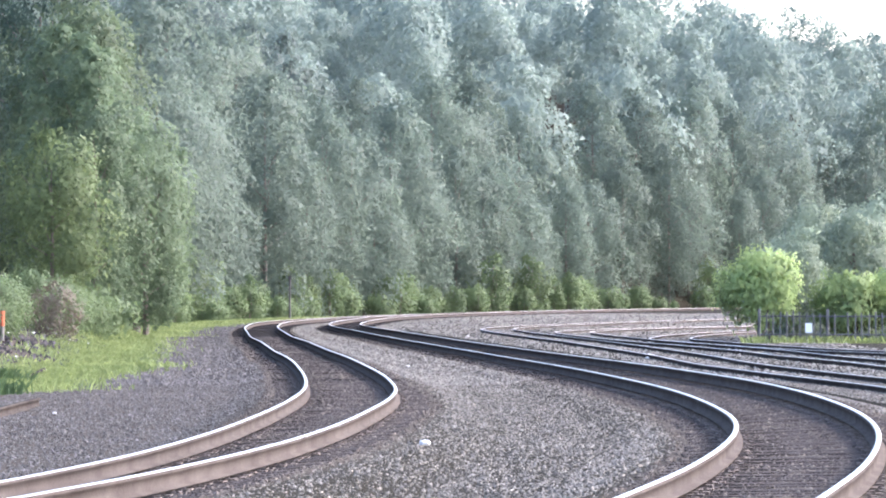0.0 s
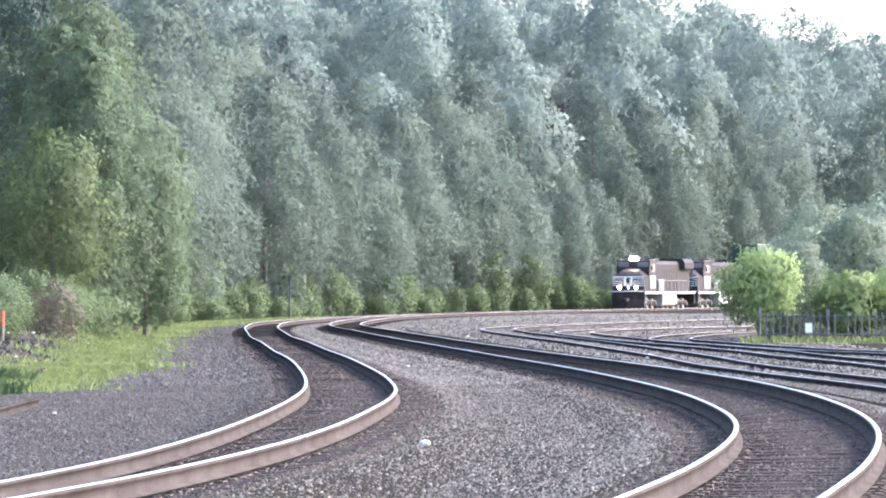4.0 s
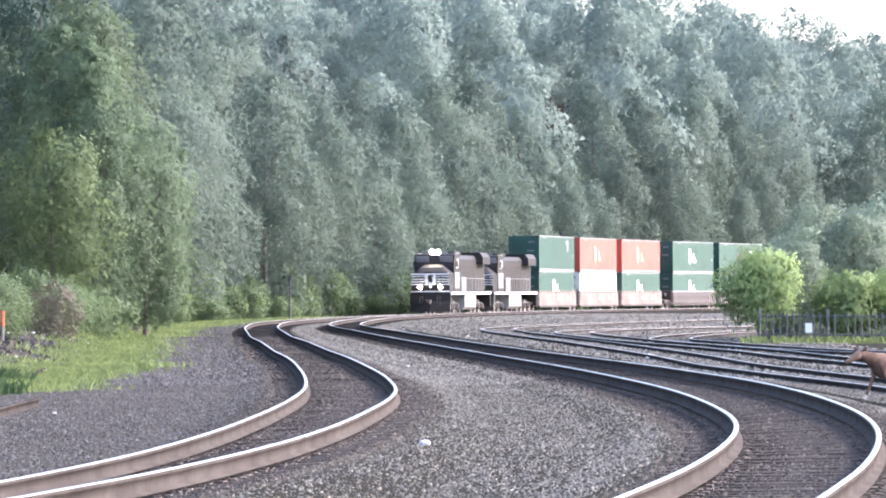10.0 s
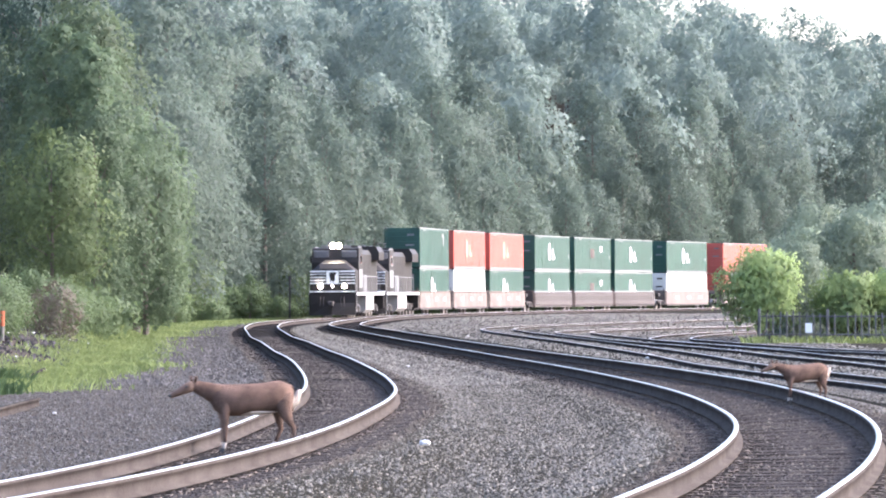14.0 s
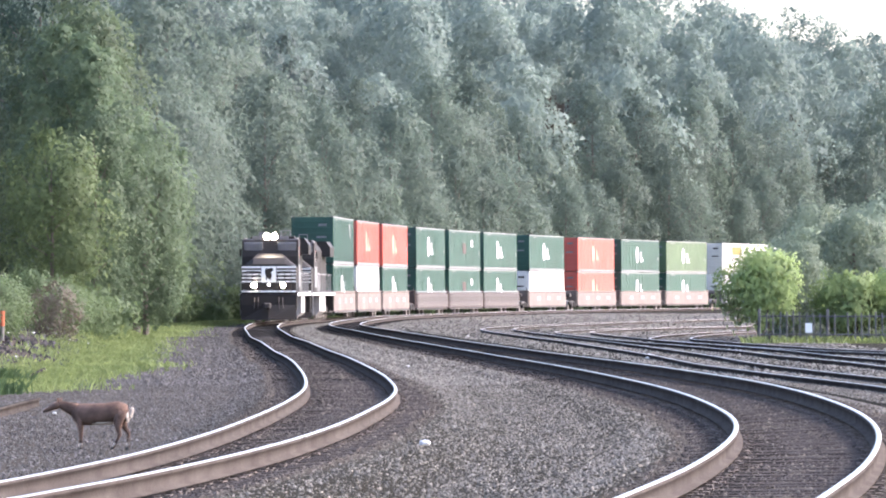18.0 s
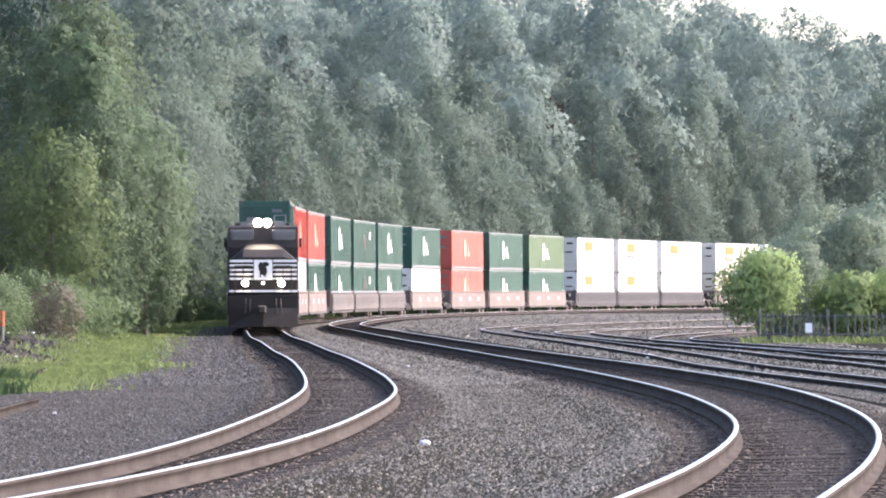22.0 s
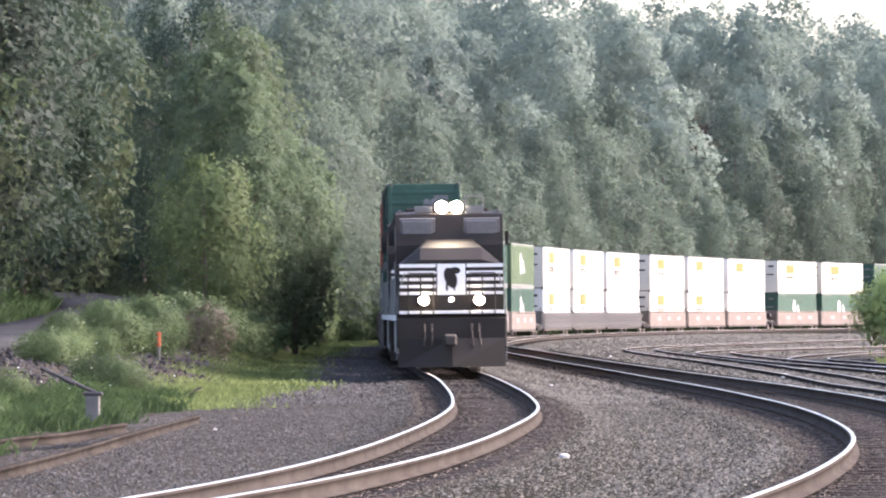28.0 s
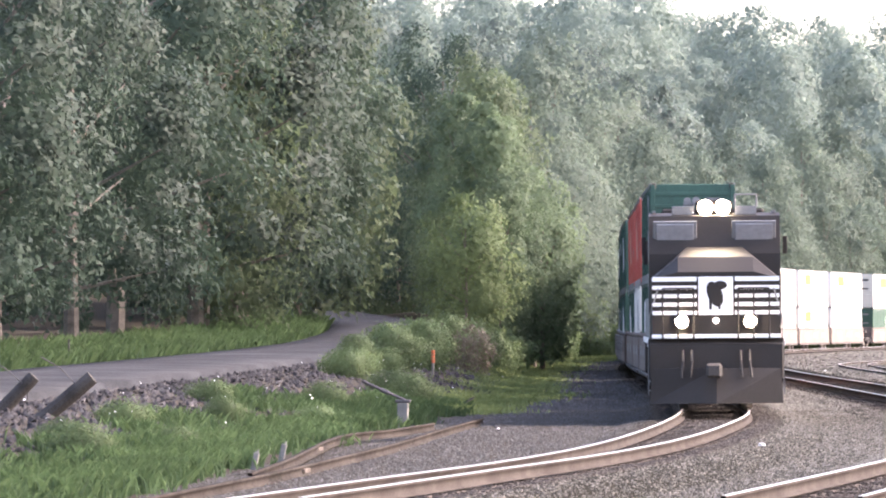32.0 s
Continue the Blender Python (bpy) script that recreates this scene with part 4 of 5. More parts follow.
WELLS = {"s": build_well(PINK_W, False, "faded salmon well car carrying stacked containers"),
         "t": build_well(TAN_W, False, "dusty tan well car carrying stacked containers"),
         "b": build_well(BROWN_W, True, "rust-brown ribbed well car carrying stacked containers"),
         "g": build_well(GREY_W, True, "dark grey ribbed well car carrying stacked containers")}
# offset from the first container's front, upper box, lower box, car
CONSIST = [(0.0, "F", "G", "s"), (18.8, "R", "P", "s"), (37.4, "R", "G", "s"), (59.0, "G", "G", "b"), (77.4, "E", "E", "b"), (95.4, "G", "G", "b"),
           (117.5, "G", "P", "t"), (140.0, "R", "R", "t"), (159.3, "G", "G", "t"), (178.5, "L", "G", "t"), (200.8, "C", "W", "g"), (219.3, "W", "W", "g"),
           (237.6, "W", "P", "g"), (259.3, "C", "C", "t"), (277.6, "W", "W", "t"), (296.0, "W", "P", "t"), (318.0, "C", "G", "t"), (336.5, "C", "G", "t"),
           (357.0, "G", "P", "b"), (375.5, "W", "W", "b"), (394.0, "W", "G", "b"), (415.5, "G", "G", "t"), (434.0, "W", "W", "t"), (452.5, "R", "G", "t")]
used = set()


def take(store, key):
    """The first use takes the built thing itself, later ones a copy."""
    ob = store[key]
    if (id(store), key) not in used:
        used.add((id(store), key))
        return ob
    return copy_thing(ob, Matrix())


lead = build_loco()
second = copy_thing(lead, Matrix())
tagged(second, "second black diesel locomotive coupled behind the leader")
train = [(lead, -46.0 + 11.15, 6.4, 0.0), (second, -46.0 + 22.3 + 11.15, 6.4, 0.0)]
for off, up, low, car in CONSIST:
    mid = off + 8.075
    train.append((take(WELLS, car), mid, 8.4, 0.0))
    train.append((take(BOXES, low), mid, 8.4, 0.44))
    train.append((take(BOXES, up), mid, 8.4, 0.44 + 2.92))
for o in second.children_recursive:
    if o.name.split(".")[0] in ("headlight", "ditch_light", "nose_lamp"):
        o.data = o.data.copy()
        o.data.materials[0] = GLASS
        tagged(o, "unlit lamp glass")

# ---- trees ----


def unit(a):
    return a / (np.linalg.norm(a, axis=1)[:, None] + 1e-9)


def crown_boughs(rs, height, radius, bottom, count, drape=1.0, fat=1.0):
    """Large rounded boughs set round the stem, full at a third of the crown's height and narrowing to its top."""
    out = []
    for i in range(count):
        t = (i + rs.uniform(0.1, 0.9)) / count
        wide = 0.74 + 0.26 * t / 0.36 if t < 0.36 else max(0.1, 1 - ((t - 0.36) / 0.76) ** 2) ** 0.5
        br = fat * radius * rs.uniform(0.36, 0.52) * (0.55 + 0.45 * wide)
        a = i * 2.4 + rs.uniform(-0.5, 0.5)
        rr = max(0.0, radius * wide * rs.uniform(0.85, 1.08) - br)
        rz = br * rs.uniform(0.85, 1.15) * drape
        z = bottom + 0.3 * rz + (height - bottom - 1.3 * rz) * t
        out.append((rr * math.cos(a), rr * math.sin(a), z, br, rz))
    return np.array(out)


def crown_clumps(rs, boughs, per, axis_z):
    """Small leafy clumps on the outer skin of each bough: centre, radius, outward way of the clump and of its bough."""
    k = len(boughs)
    i = np.repeat(np.arange(k), per)
    out = boughs[i, :3] * np.array([1, 1, 0.5]) - np.array([0, 0, 0.5 * axis_z])
    out = unit(out)
    u = unit(rs.normal(size=(len(i), 3)) + 0.6 * out + np.array([0, 0, 0.25]))
    c = boughs[i, :3] + u * np.stack([boughs[i, 3], boughs[i, 3], boughs[i, 4]], 1) * rs.uniform(0.35, 0.68, (len(i), 1))
    r = boughs[i, 3] * rs.uniform(0.4, 0.62, len(i))
    return c, r, u, out


def leaves(rs, boughs, per, n, size, stray=0.08):
    """n leaf sprays on the clumps of the boughs, as (verts, faces, shading normals)."""
    mid = boughs[:, 2].mean()
    c0, r, cu, bo = crown_clumps(rs, boughs, per, mid)
    pick = rs.choice(len(r), n, p=r ** 2 / (r ** 2).sum())
    u = unit(rs.normal(size=(n, 3)) + 0.7 * cu[pick] + np.array([0, 0, 0.25]))
    c = c0[pick] + u * r[pick][:, None] * (1.0 - 0.45 * rs.rand(n, 1) ** 1.5)
    far = rs.rand(n) < stray
    c = np.where(far[:, None], c + u * r[pick][:, None] * rs.rand(n, 1) * 0.8, c)
    side = unit(c * np.array([1, 1, 0]))
    nrm = unit(u * 0.35 + side * 0.6 + rs.normal(size=(n, 3)) * 0.42 + np.array([0, 0, 0.42]))
    hang = rs.normal(size=(n, 3)) * 0.8 - np.array([0, 0, 0.9])
    t = unit(hang - nrm * (hang * nrm).sum(1)[:, None])
    b = np.cross(nrm, t)
    s = size * (0.5 + 0.9 * rs.rand(n))[:, None]
    w = s * (0.5 + 0.3 * rs.rand(n))[:, None]
    v = np.stack([c + t * s * 0.55 - nrm * s * 0.1, c - t * s * 0.4 + b * w * 0.55, c - t * s * 0.4 - b * w * 0.55], 1)
    f = np.arange(n * 3).reshape(n, 3)
    soft = unit(cu[pick] * 0.25 + bo[pick] * 0.2 + side * 0.2 + nrm * 0.6)
    return v.reshape(-1, 3), f, np.repeat(soft, 3, axis=0)


def leafy(name, v, f, normals, leaf):
    """Leaves whose shading follows the round of their bough."""
    me = raw_mesh(name, v, 3, leaf, True, f)
    me.normals_split_custom_set_from_vertices(normals.tolist())
    return me


def build_tree(seed, height, radius, bottom, count, n, size, leaf, label, category="tree", name="tree", stems=1, trunk_r=0.17, drape=1.0, stray=0.08, fat=1.0):
    rs = np.random.RandomState(seed)
    tr = thing(name, label, category)
    lobes = crown_boughs(rs, height, radius, bottom, count, drape, fat)
    wood = Shape()
    for k in range(stems):
        dx, dy = (0, 0) if stems == 1 else (rs.uniform(-0.25, 0.25) * radius, rs.uniform(-0.25, 0.25) * radius)
        top = (dx * 1.4, dy * 1.4, height * 0.8)
        mid = (dx * 1.2 + rs.uniform(-0.15, 0.15), dy + rs.uniform(-0.15, 0.15), height * 0.4)
        wood.cyl((dx, dy, -0.5), mid, trunk_r / (1 if stems == 1 else 2), 7, trunk_r * 0.65 / (1 if stems == 1 else 2))
        wood.cyl(mid, top, trunk_r * 0.65 / (1 if stems == 1 else 2), 6, trunk_r * 0.2)
    for q in lobes[::2]:
        z0 = max(0.2, q[2] * 0.75)
        wood.cyl((0, 0, z0), (q[0], q[1], q[2]), trunk_r * 0.3, 5, trunk_r * 0.1)
    part("trunk", wood, BARK, tr, "branching bark-covered trunk")
    v, f, nn = leaves(rs, lobes, 16, n, size, stray)
    part("crown", leafy("crown", v, f, nn, leaf), leaf, tr)
    return tr


HILL_TREES = [build_tree(20 + i, h, r, b, c, 8800, 0.295, (LEAF, LEAF_PALE)[i > 5], ("tall leafy green woodland tree on the hillside", "woodland tree draped with leaves, its green paled for haze")[i > 5], drape=1.35)
              for i, (h, r, b, c) in enumerate([(14.5, 4.6, 0.6, 19), (17.0, 4.9, 0.9, 22), (12.0, 4.4, 0.5, 16), (18.0, 4.7, 1.0, 23), (13.5, 5.0, 0.6, 18), (16.0, 4.5, 0.8, 20), (17.0, 4.6, 0.8, 20), (14.5, 5.0, 0.6, 18), (18.5, 4.8, 0.9, 22)])]
EDGE_BUSH = [build_tree(40 + i, h, r, 0.2, 13, 1500, 0.23, LEAF_EDGE, "light green shrub at the edge of the wood", "shrub", "shrub", 3, 0.07, 1.0, 0.45)
             for i, (h, r) in enumerate([(2.8, 1.7), (4.2, 1.8), (1.9, 1.9)])]
spots = random.Random(5)
first_tree, first_bush = set(), set()


def plant(store, k, x, y, turn, done, sink=0.15, tall=1.0):
    z = float(ground_z(x, y)) - sink
    m = Matrix.Translation((x, y, z)) @ Matrix.Rotation(turn, 4, "Z")
    ob = store[k]
    if k in done:
        ob = copy_thing(ob, m)
    else:
        done.add(k)
        ob.matrix_basis = m
    ob.scale = (tall * spots.uniform(0.92, 1.08), tall * spots.uniform(0.92, 1.08), tall)
    return ob


# the wood's edge along the outside of the curve
d, turn_of = 205.0, 0
while d < 690.0:
    slope = float(left_x(d + 1) - left_x(d - 1)) / 2
    c = 1 / math.hypot(1, slope)
    for row, base in enumerate((10.2, 18.0)):
        off = base + spots.uniform(-1.3, 1.3)
        x, y = float(left_x(d)) - off * c, d + off * slope * c + spots.uniform(-1.2, 1.2)
        if y < 330 and abs(x - float(road_x(y))) < 4.2:
            continue
        turn_of += 1
        tall = (0.9, 1.05)[row] * spots.uniform(0.72, 1.22)
        # The farther along, the more trees get the leaves paled for haze.
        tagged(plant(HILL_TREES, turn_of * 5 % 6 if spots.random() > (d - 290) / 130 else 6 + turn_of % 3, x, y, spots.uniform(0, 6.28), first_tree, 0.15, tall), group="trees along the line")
    for k in range(3):
        off, along = 6.9 + spots.uniform(-0.6, 1.6), d + 3.4 * k + spots.uniform(-1.2, 1.2)
        x, y = float(left_x(along)) - off * c, along + off * slope * c
        if not (y < 330 and abs(x - float(road_x(y))) < 3.6):
            tagged(plant(EDGE_BUSH, (turn_of + k) % 3, x, y, spots.uniform(0, 6.28), first_bush, 0.1, spots.choice((0.4, 0.6, 0.75, 0.9, 1.25))), group="shrubs along the line")
    d += 10.2 + spots.uniform(-2.0, 2.0) + max(0, (d - 420) * 0.008)


def build_hill_woods(near, far, leaf, label, seed):
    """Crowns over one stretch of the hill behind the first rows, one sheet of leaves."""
    rs = np.random.RandomState(seed)
    V, F, N, base = [], [], [], 0
    protos = []
    for k in range(5):
        lob = crown_boughs(rs, 12.5 + k, 5.2 + 0.35 * k, 2.0, 15, 1.15)
        protos.append(leaves(rs, lob, 9, 2900, 0.48, 0.03))
    ty = near
    pts = []
    while ty < far:
        step = 9.6 + ty * 0.004
        x = float(left_x(ty)) - 23.5
        az_lo = -900 if ty < 420 else -500
        while x > (az_lo - 784) * ty / 10200:
            az = 784 + 10200 * x / ty
            if az < 1750 and not (az < -300 and ty > 560) and not (az < 0 and ty < 322):
                pts.append((x + rs.uniform(-1.8, 1.8), ty + rs.uniform(-2, 2)))
            x -= step * rs.uniform(0.8, 1.25)
        ty += step * 1.35
    keep = []
    for x, y in pts:
        if y < 340 and abs(x - float(road_x(y))) < 5.0:
            continue
        keep.append((x, y))
    xs, ys = np.array(keep).T
    zs = ground_z(xs, ys)
    for i in range(len(keep)):
        v, f, nn = protos[i % 5]
        a = rs.rand() * 6.28
        s = rs.uniform(0.75, 1.25)
        R = np.array([[np.cos(a), -np.sin(a), 0], [np.sin(a), np.cos(a), 0], [0, 0, 1]]) * s
        V.append(v @ R.T + np.array([xs[i], ys[i], zs[i] - 0.5]))
        F.append(f + base)
        N.append(nn @ R.T / s)
        base += len(v)
    me = leafy("hill_woods", np.concatenate(V), np.concatenate(F), np.concatenate(N), leaf)
    return tagged(new("hill_woods", me), label, "woods", kind="stuff")


# Slope dim, ridge pale: leaf colour supplies the shade and haze.
near_woods = build_hill_woods(255.0, 545.0, LEAF_MID, "dense woods on the near hillside, shade and haze in their green", 77)
far_woods = build_hill_woods(545.0, 900.0, LEAF_FAR, "broadleaf woods on the far ridge, green paled for haze", 78)

# tall trees beside the road
ROAD_TREES = [build_tree(60 + i, h, r, b, c, 17500, 0.22, LEAF_NEAR, "large dark green roadside tree with glossy leaves", trunk_r=0.3, stray=0.25, fat=0.66)
              for i, (h, r, b, c) in enumerate([(15.0, 5.4, 1.2, 27), (17.0, 5.8, 1.6, 30)])]
done_road = set()
for k, x, y, tall in [(0, -27.0, 112, 0.95), (1, -27.6, 127, 1.05), (0, -26.4, 141, 1.0), (1, -26.6, 157, 1.0), (0, -26.0, 172, 1.0), (1, -26.4, 188, 1.28), (0, -25.0, 204, 1.28), (1, -24.8, 219, 1.28), (0, -25.4, 236, 1.28), (1, -27.8, 254, 1.25),
                      (0, -29.5, 96, 0.95), (1, -33.5, 106, 0.95), (0, -35, 124, 1.1), (1, -36.5, 150, 1.15), (0, -35, 178, 1.1), (1, -34.5, 205, 1.2), (0, -36, 232, 1.2), (1, -37.0, 266, 1.2), (0, -34.5, 290, 1.2),
                      (1, -22.5, 322, 1.1), (0, -40, 310, 0.95), (1, -28.0, 345, 0.9), (0, -34.5, 352, 1.0), (1, -41.0, 350, 1.0), (0, -30.5, 368, 0.9)]:
    tagged(plant(ROAD_TREES, k, x, y, spots.uniform(0, 6.28), done_road, 0.2, tall), group="trees beside the road")
# trees between road and line
SLIM = [build_tree(70 + i, h, r, 1.0, 30, 10000, 0.19, LEAF_LANE, "slim leafy tree beside the lane") for i, (h, r) in enumerate([(11.0, 2.3), (9.5, 2.6)])]
done_slim = set()
for k, x, y, tall in [(0, -12.9, 214, 0.75), (1, -13.4, 227, 0.95), (0, -14.6, 238, 1.05), (1, -12.4, 241, 0.9), (0, -15.4, 251, 1.15), (1, -13.6, 256, 1.1), (0, -17.6, 268, 1.2), (1, -15.5, 273, 1.15), (0, -20.0, 288, 1.2)]:
    tagged(plant(SLIM, k, x, y, spots.uniform(0, 6.28), done_slim, 0.15, tall), group="trees beside the lane")

# shrubs on the near bank
BANK_SHRUB = [build_tree(80 + i, h, r, 0.05, 26, 5200, 0.085, LEAF_EDGE, "green weedy shrub on the bank", "shrub", "shrub", 3, 0.04, 0.9, 0.4) for i, (h, r) in enumerate([(1.5, 1.35), (1.15, 1.45), (1.8, 1.1)])]
done_bank = set()
for k, x, y, tall in [(0, -13.1, 152, 1.0), (1, -13.2, 140, 0.7), (2, -12.7, 163, 1.0), (1, -13.0, 134, 0.75), (0, -13.4, 170, 1.1), (1, -11.0, 127, 0.7), (2, -12.9, 178, 1.1), (1, -13.0, 161, 0.9), (0, -12.8, 187, 1.2), (1, -12.9, 190, 1.2), (2, -13.5, 156, 0.85), (0, -12.9, 147, 0.6),
                      (2, -13.2, 167, 0.9), (1, -12.6, 198, 1.2), (2, -13.4, 143, 0.7), (1, -12.2, 74, 0.5), (0, -11.4, 84, 0.42), (1, -12.8, 95, 0.5), (0, -11.0, 104, 0.5), (1, -10.4, 66, 0.42), (0, -10.8, 57, 0.45), (1, -11.9, 63, 0.42), (0, -9.9, 118, 0.6), (1, -10.2, 92, 0.42)]:
    tagged(plant(BANK_SHRUB, k, x, y, spots.uniform(0, 6.28), done_bank, 0.08, tall), group="shrubs on the bank")
lime = build_tree(98, 6.6, 2.5, 1.4, 15, 7000, 0.16, LEAF_LIME, "airy yellow-green young tree at the wood's edge", trunk_r=0.09, stray=0.5)
lime.matrix_basis = Matrix.Translation((-13.4, 197, float(ground_z(-13.4, 197)) - 0.1))
dry = build_tree(90, 1.9, 1.0, 0.1, 12, 2000, 0.09, LEAF_DULL, "grey-brown dead shrub at the foot of the wood", "shrub", "dry_shrub", 3, 0.05)
dry.matrix_basis = Matrix.Translation((-11.9, 176, float(ground_z(-11.9, 176)) - 0.05))

# bright shrubs and darker trees behind the yard fence
YARD = [build_tree(95, 3.5, 1.8, 1.0, 17, 8000, 0.135, LEAF_LIGHT, "bright yellow-green leafy shrub behind the fence", "shrub", "shrub", 3, 0.08, 1.0, 0.3),
        build_tree(96, 2.9, 1.7, 0.8, 16, 7000, 0.135, LEAF_LIGHT, "bright green shrub behind the dark fence", "shrub", "shrub", 3, 0.08, 1.0, 0.3),
        build_tree(97, 6.4, 2.6, 0.4, 22, 9000, 0.18, LEAF_YARD, "green tree behind the yard fence, paled for haze")]
done_yard = set()
for k, x, y, tall in [(0, 11.5, 207.8, 1.02), (1, 14.6, 208.5, 0.95), (1, 16.6, 209, 1.0), (2, 13.6, 217, 0.72), (2, 13.1, 213, 0.62), (2, 15.4, 216, 0.8), (2, 12.9, 222, 0.62), (2, 16.3, 219, 0.85), (2, 17.2, 222, 0.95), (2, 19.2, 220, 1.0), (2, 21.5, 226, 1.05), (2, 14.9, 232, 0.9)]:
    tagged(plant(YARD, k, x, y, spots.uniform(0, 6.28), done_yard, 0.1, tall), group="growth behind the fence")

# ---- yard fence ----
fence = thing("board_fence", "dark weathered board fence at the yard's edge", "fence")
board = mesh_of("board", Shape().box((0, 0, 0.58), (0.055, 0.03, 1.1), 0.008), DARKFENCE)
post = mesh_of("post", Shape().box((0, 0.06, 0.62), (0.1, 0.1, 1.3), 0.01), DARKFENCE)
fx = 11.3
i = 0
while fx < 20.5:
    fy = 206.0 - 0.25 * (fx - 10.9)
    z = float(ground_z(fx, fy))
    if spots.random() > 0.06:
        b = part("board", board, DARKFENCE, fence)
        b.matrix_basis = Matrix.Translation((fx, fy, z - 0.05 + spots.uniform(-0.04, 0.04))) @ Euler((0, spots.uniform(-0.03, 0.03), 0)).to_matrix().to_4x4()
    if i % 10 == 0:
        part("post", post, DARKFENCE, fence).location = (fx, fy + 0.03, z - 0.05)
    fx += 0.24
    i += 1
for hz in (0.3, 0.95):
    part("fence_rail", Shape().cyl((11.25, 205.95, -0.2 + hz), (20.5, 203.65, -0.2 + hz), 0.035, 6), DARKFENCE, fence)
sign = thing("sign", "small white blank sign fixed to the dark fence", "sign")
part("plate", Shape().box((0, 0, 0), (0.25, 0.02, 0.34), 0.008), WHITE, sign)
part("bracket", Shape().box((0, 0.03, 0), (0.04, 0.05, 0.5)), DARKFENCE, sign)
sign.matrix_basis = Matrix.Translation((13.03, 205.4, 0.34))

# ---- small things along the left bank ----


def bent_rail(pts, label):
    sh_pts = np.array([(x, y, float(ground_z(x, y)) + 0.1 + h) for x, y, h in pts])
    t = np.linspace(0, 1, len(pts))
    tt = np.linspace(0, 1, 60)
    p = np.stack([glide(t, sh_pts[:, k], tt) for k in range(3)], 1)
    ob = thing("scrap_rail", label, "old rail")
    sweep("rail_bar", [(-0.036, 0.0), (0.036, 0.0), (0.036, -0.04), (0.012, -0.05), (0.012, -0.12), (0.07, -0.14), (0.07, -0.15), (-0.07, -0.15), (-0.07, -0.14), (-0.012, -0.12), (-0.012, -0.05), (-0.036, -0.04)],
          p, OLDRAIL, ob)
    k = 22
    part("joint_bar", Shape().box(tuple(p[k] - np.array([0, 0, 0.085])), (0.1, 0.9, 0.07), 0.01), PLATE, ob, "rusty joint bar")
    return ob


bent_rail([(-7.6, 36, 0.05), (-7.32, 44, 0.05), (-7.14, 49.3, 0.05), (-7.0, 58.2, 0.05), (-6.85, 69.8, 0.05), (-6.9, 83, 0.05), (-6.9, 93, 0.05), (-6.95, 99, 0.03)], "long bent rusty rail lying beside the ballast")
bent_rail([(-7.3, 48.5, 0.08), (-7.5, 56.9, 0.1), (-7.87, 65.4, 0.1), (-8.12, 71.3, 0.1), (-8.1, 76.0, 0.12), (-7.6, 79.2, 0.13), (-7.0, 83.0, 0.2)], "second bent rusty rail bowed up on the bank")
bent_rail([(-8.4, 114.5, 0.0), (-8.8, 122, 0.02), (-9.2, 133, 0.05)], "short rusty rail end in the grass")

pst = thing("concrete_post", "short grey concrete post with a dark iron cap", "post")
part("shaft", Shape().box((0, 0, 0.25), (0.24, 0.2, 0.7), 0.02), CONC, pst)
part("cap", Shape().box((0.0, 0, 0.62), (0.34, 0.24, 0.07), 0.015), WIRE, pst)
part("rod", Shape().cyl((0.05, 0, 0.64), (-0.9, 0.1, 1.06), 0.035, 6).cyl((-0.3, 0, 0.79), (-0.5, 0.02, 0.88), 0.055, 6), WIRE, pst, "rusty slanting iron rod")
pst.matrix_basis = Matrix.Translation((-8.35, 93, float(ground_z(-8.35, 93)) - 0.02))

for x, y, a, ln, r in [(-13.6, 73.0, 50, 1.2, 0.15), (-14.7, 75.0, 44, 0.95, 0.14)]:
    gp = thing("wooden_post", "leaning weathered wooden guard post with slack cables", "post", "old guard posts")
    part("shaft", Shape().cyl((0, 0, -0.25), (0, 0, ln), r, 10, r * 0.92), WOOD, gp)
    part("cable", Shape().tube([(0, 0.1, ln * 0.8), (0.35, 0.1, ln * 0.4), (0.9, 0.2, -0.05)], 0.012, 5).tube([(0, -0.1, ln * 0.75), (-0.5, -0.1, ln * 0.72), (-0.9, -0.1, ln * 0.6)], 0.012, 5), WIRE, gp)
    gp.matrix_basis = Matrix.Translation((x, y, float(ground_z(x, y)))) @ Matrix.Rotation(radians(a), 4, "Y")

mk = thing("marker_post", "thin post with an orange top and pale base", "marker post")
part("shaft", Shape().cyl((0, 0, -0.2), (0, 0, 0.42), 0.05, 8), CONC, mk)
part("top", Shape().cyl((0, 0, 0.42), (0, 0, 0.84), 0.06, 8), ORANGE, mk, "orange painted top")
mk.matrix_basis = Matrix.Translation((-12.0, 157, float(ground_z(-12.0, 157))))
for x, y, h in [(-8.1, 57, 0.24), (-8.0, 60.5, 0.3)]:
    sk = thing("stake", "short pale stake beside the scrap rail", "stake", "stakes", sh=Shape().box((0, 0, h / 2), (0.09, 0.07, h + 0.1), 0.015).cyl((0, 0, h), (0.02, 0, h + 0.1), 0.03, 6, 0.01), material=CONC)
    sk.matrix_basis = Matrix.Translation((x, y, float(ground_z(x, y)))) @ Matrix.Rotation(0.2, 4, "Y")
for x, y, h in [(-22.4, 119, 1.0), (-21.9, 140, 0.8)]:
    sk = thing("road_stake", "thin dark stake in the roadside grass", "stake", "stakes", sh=Shape().cyl((0, 0, -0.1), (0, 0, h), 0.03, 6).box((0, 0, h), (0.05, 0.05, 0.08)), material=WIRE)
    sk.matrix_basis = Matrix.Translation((x, y, float(ground_z(x, y))))
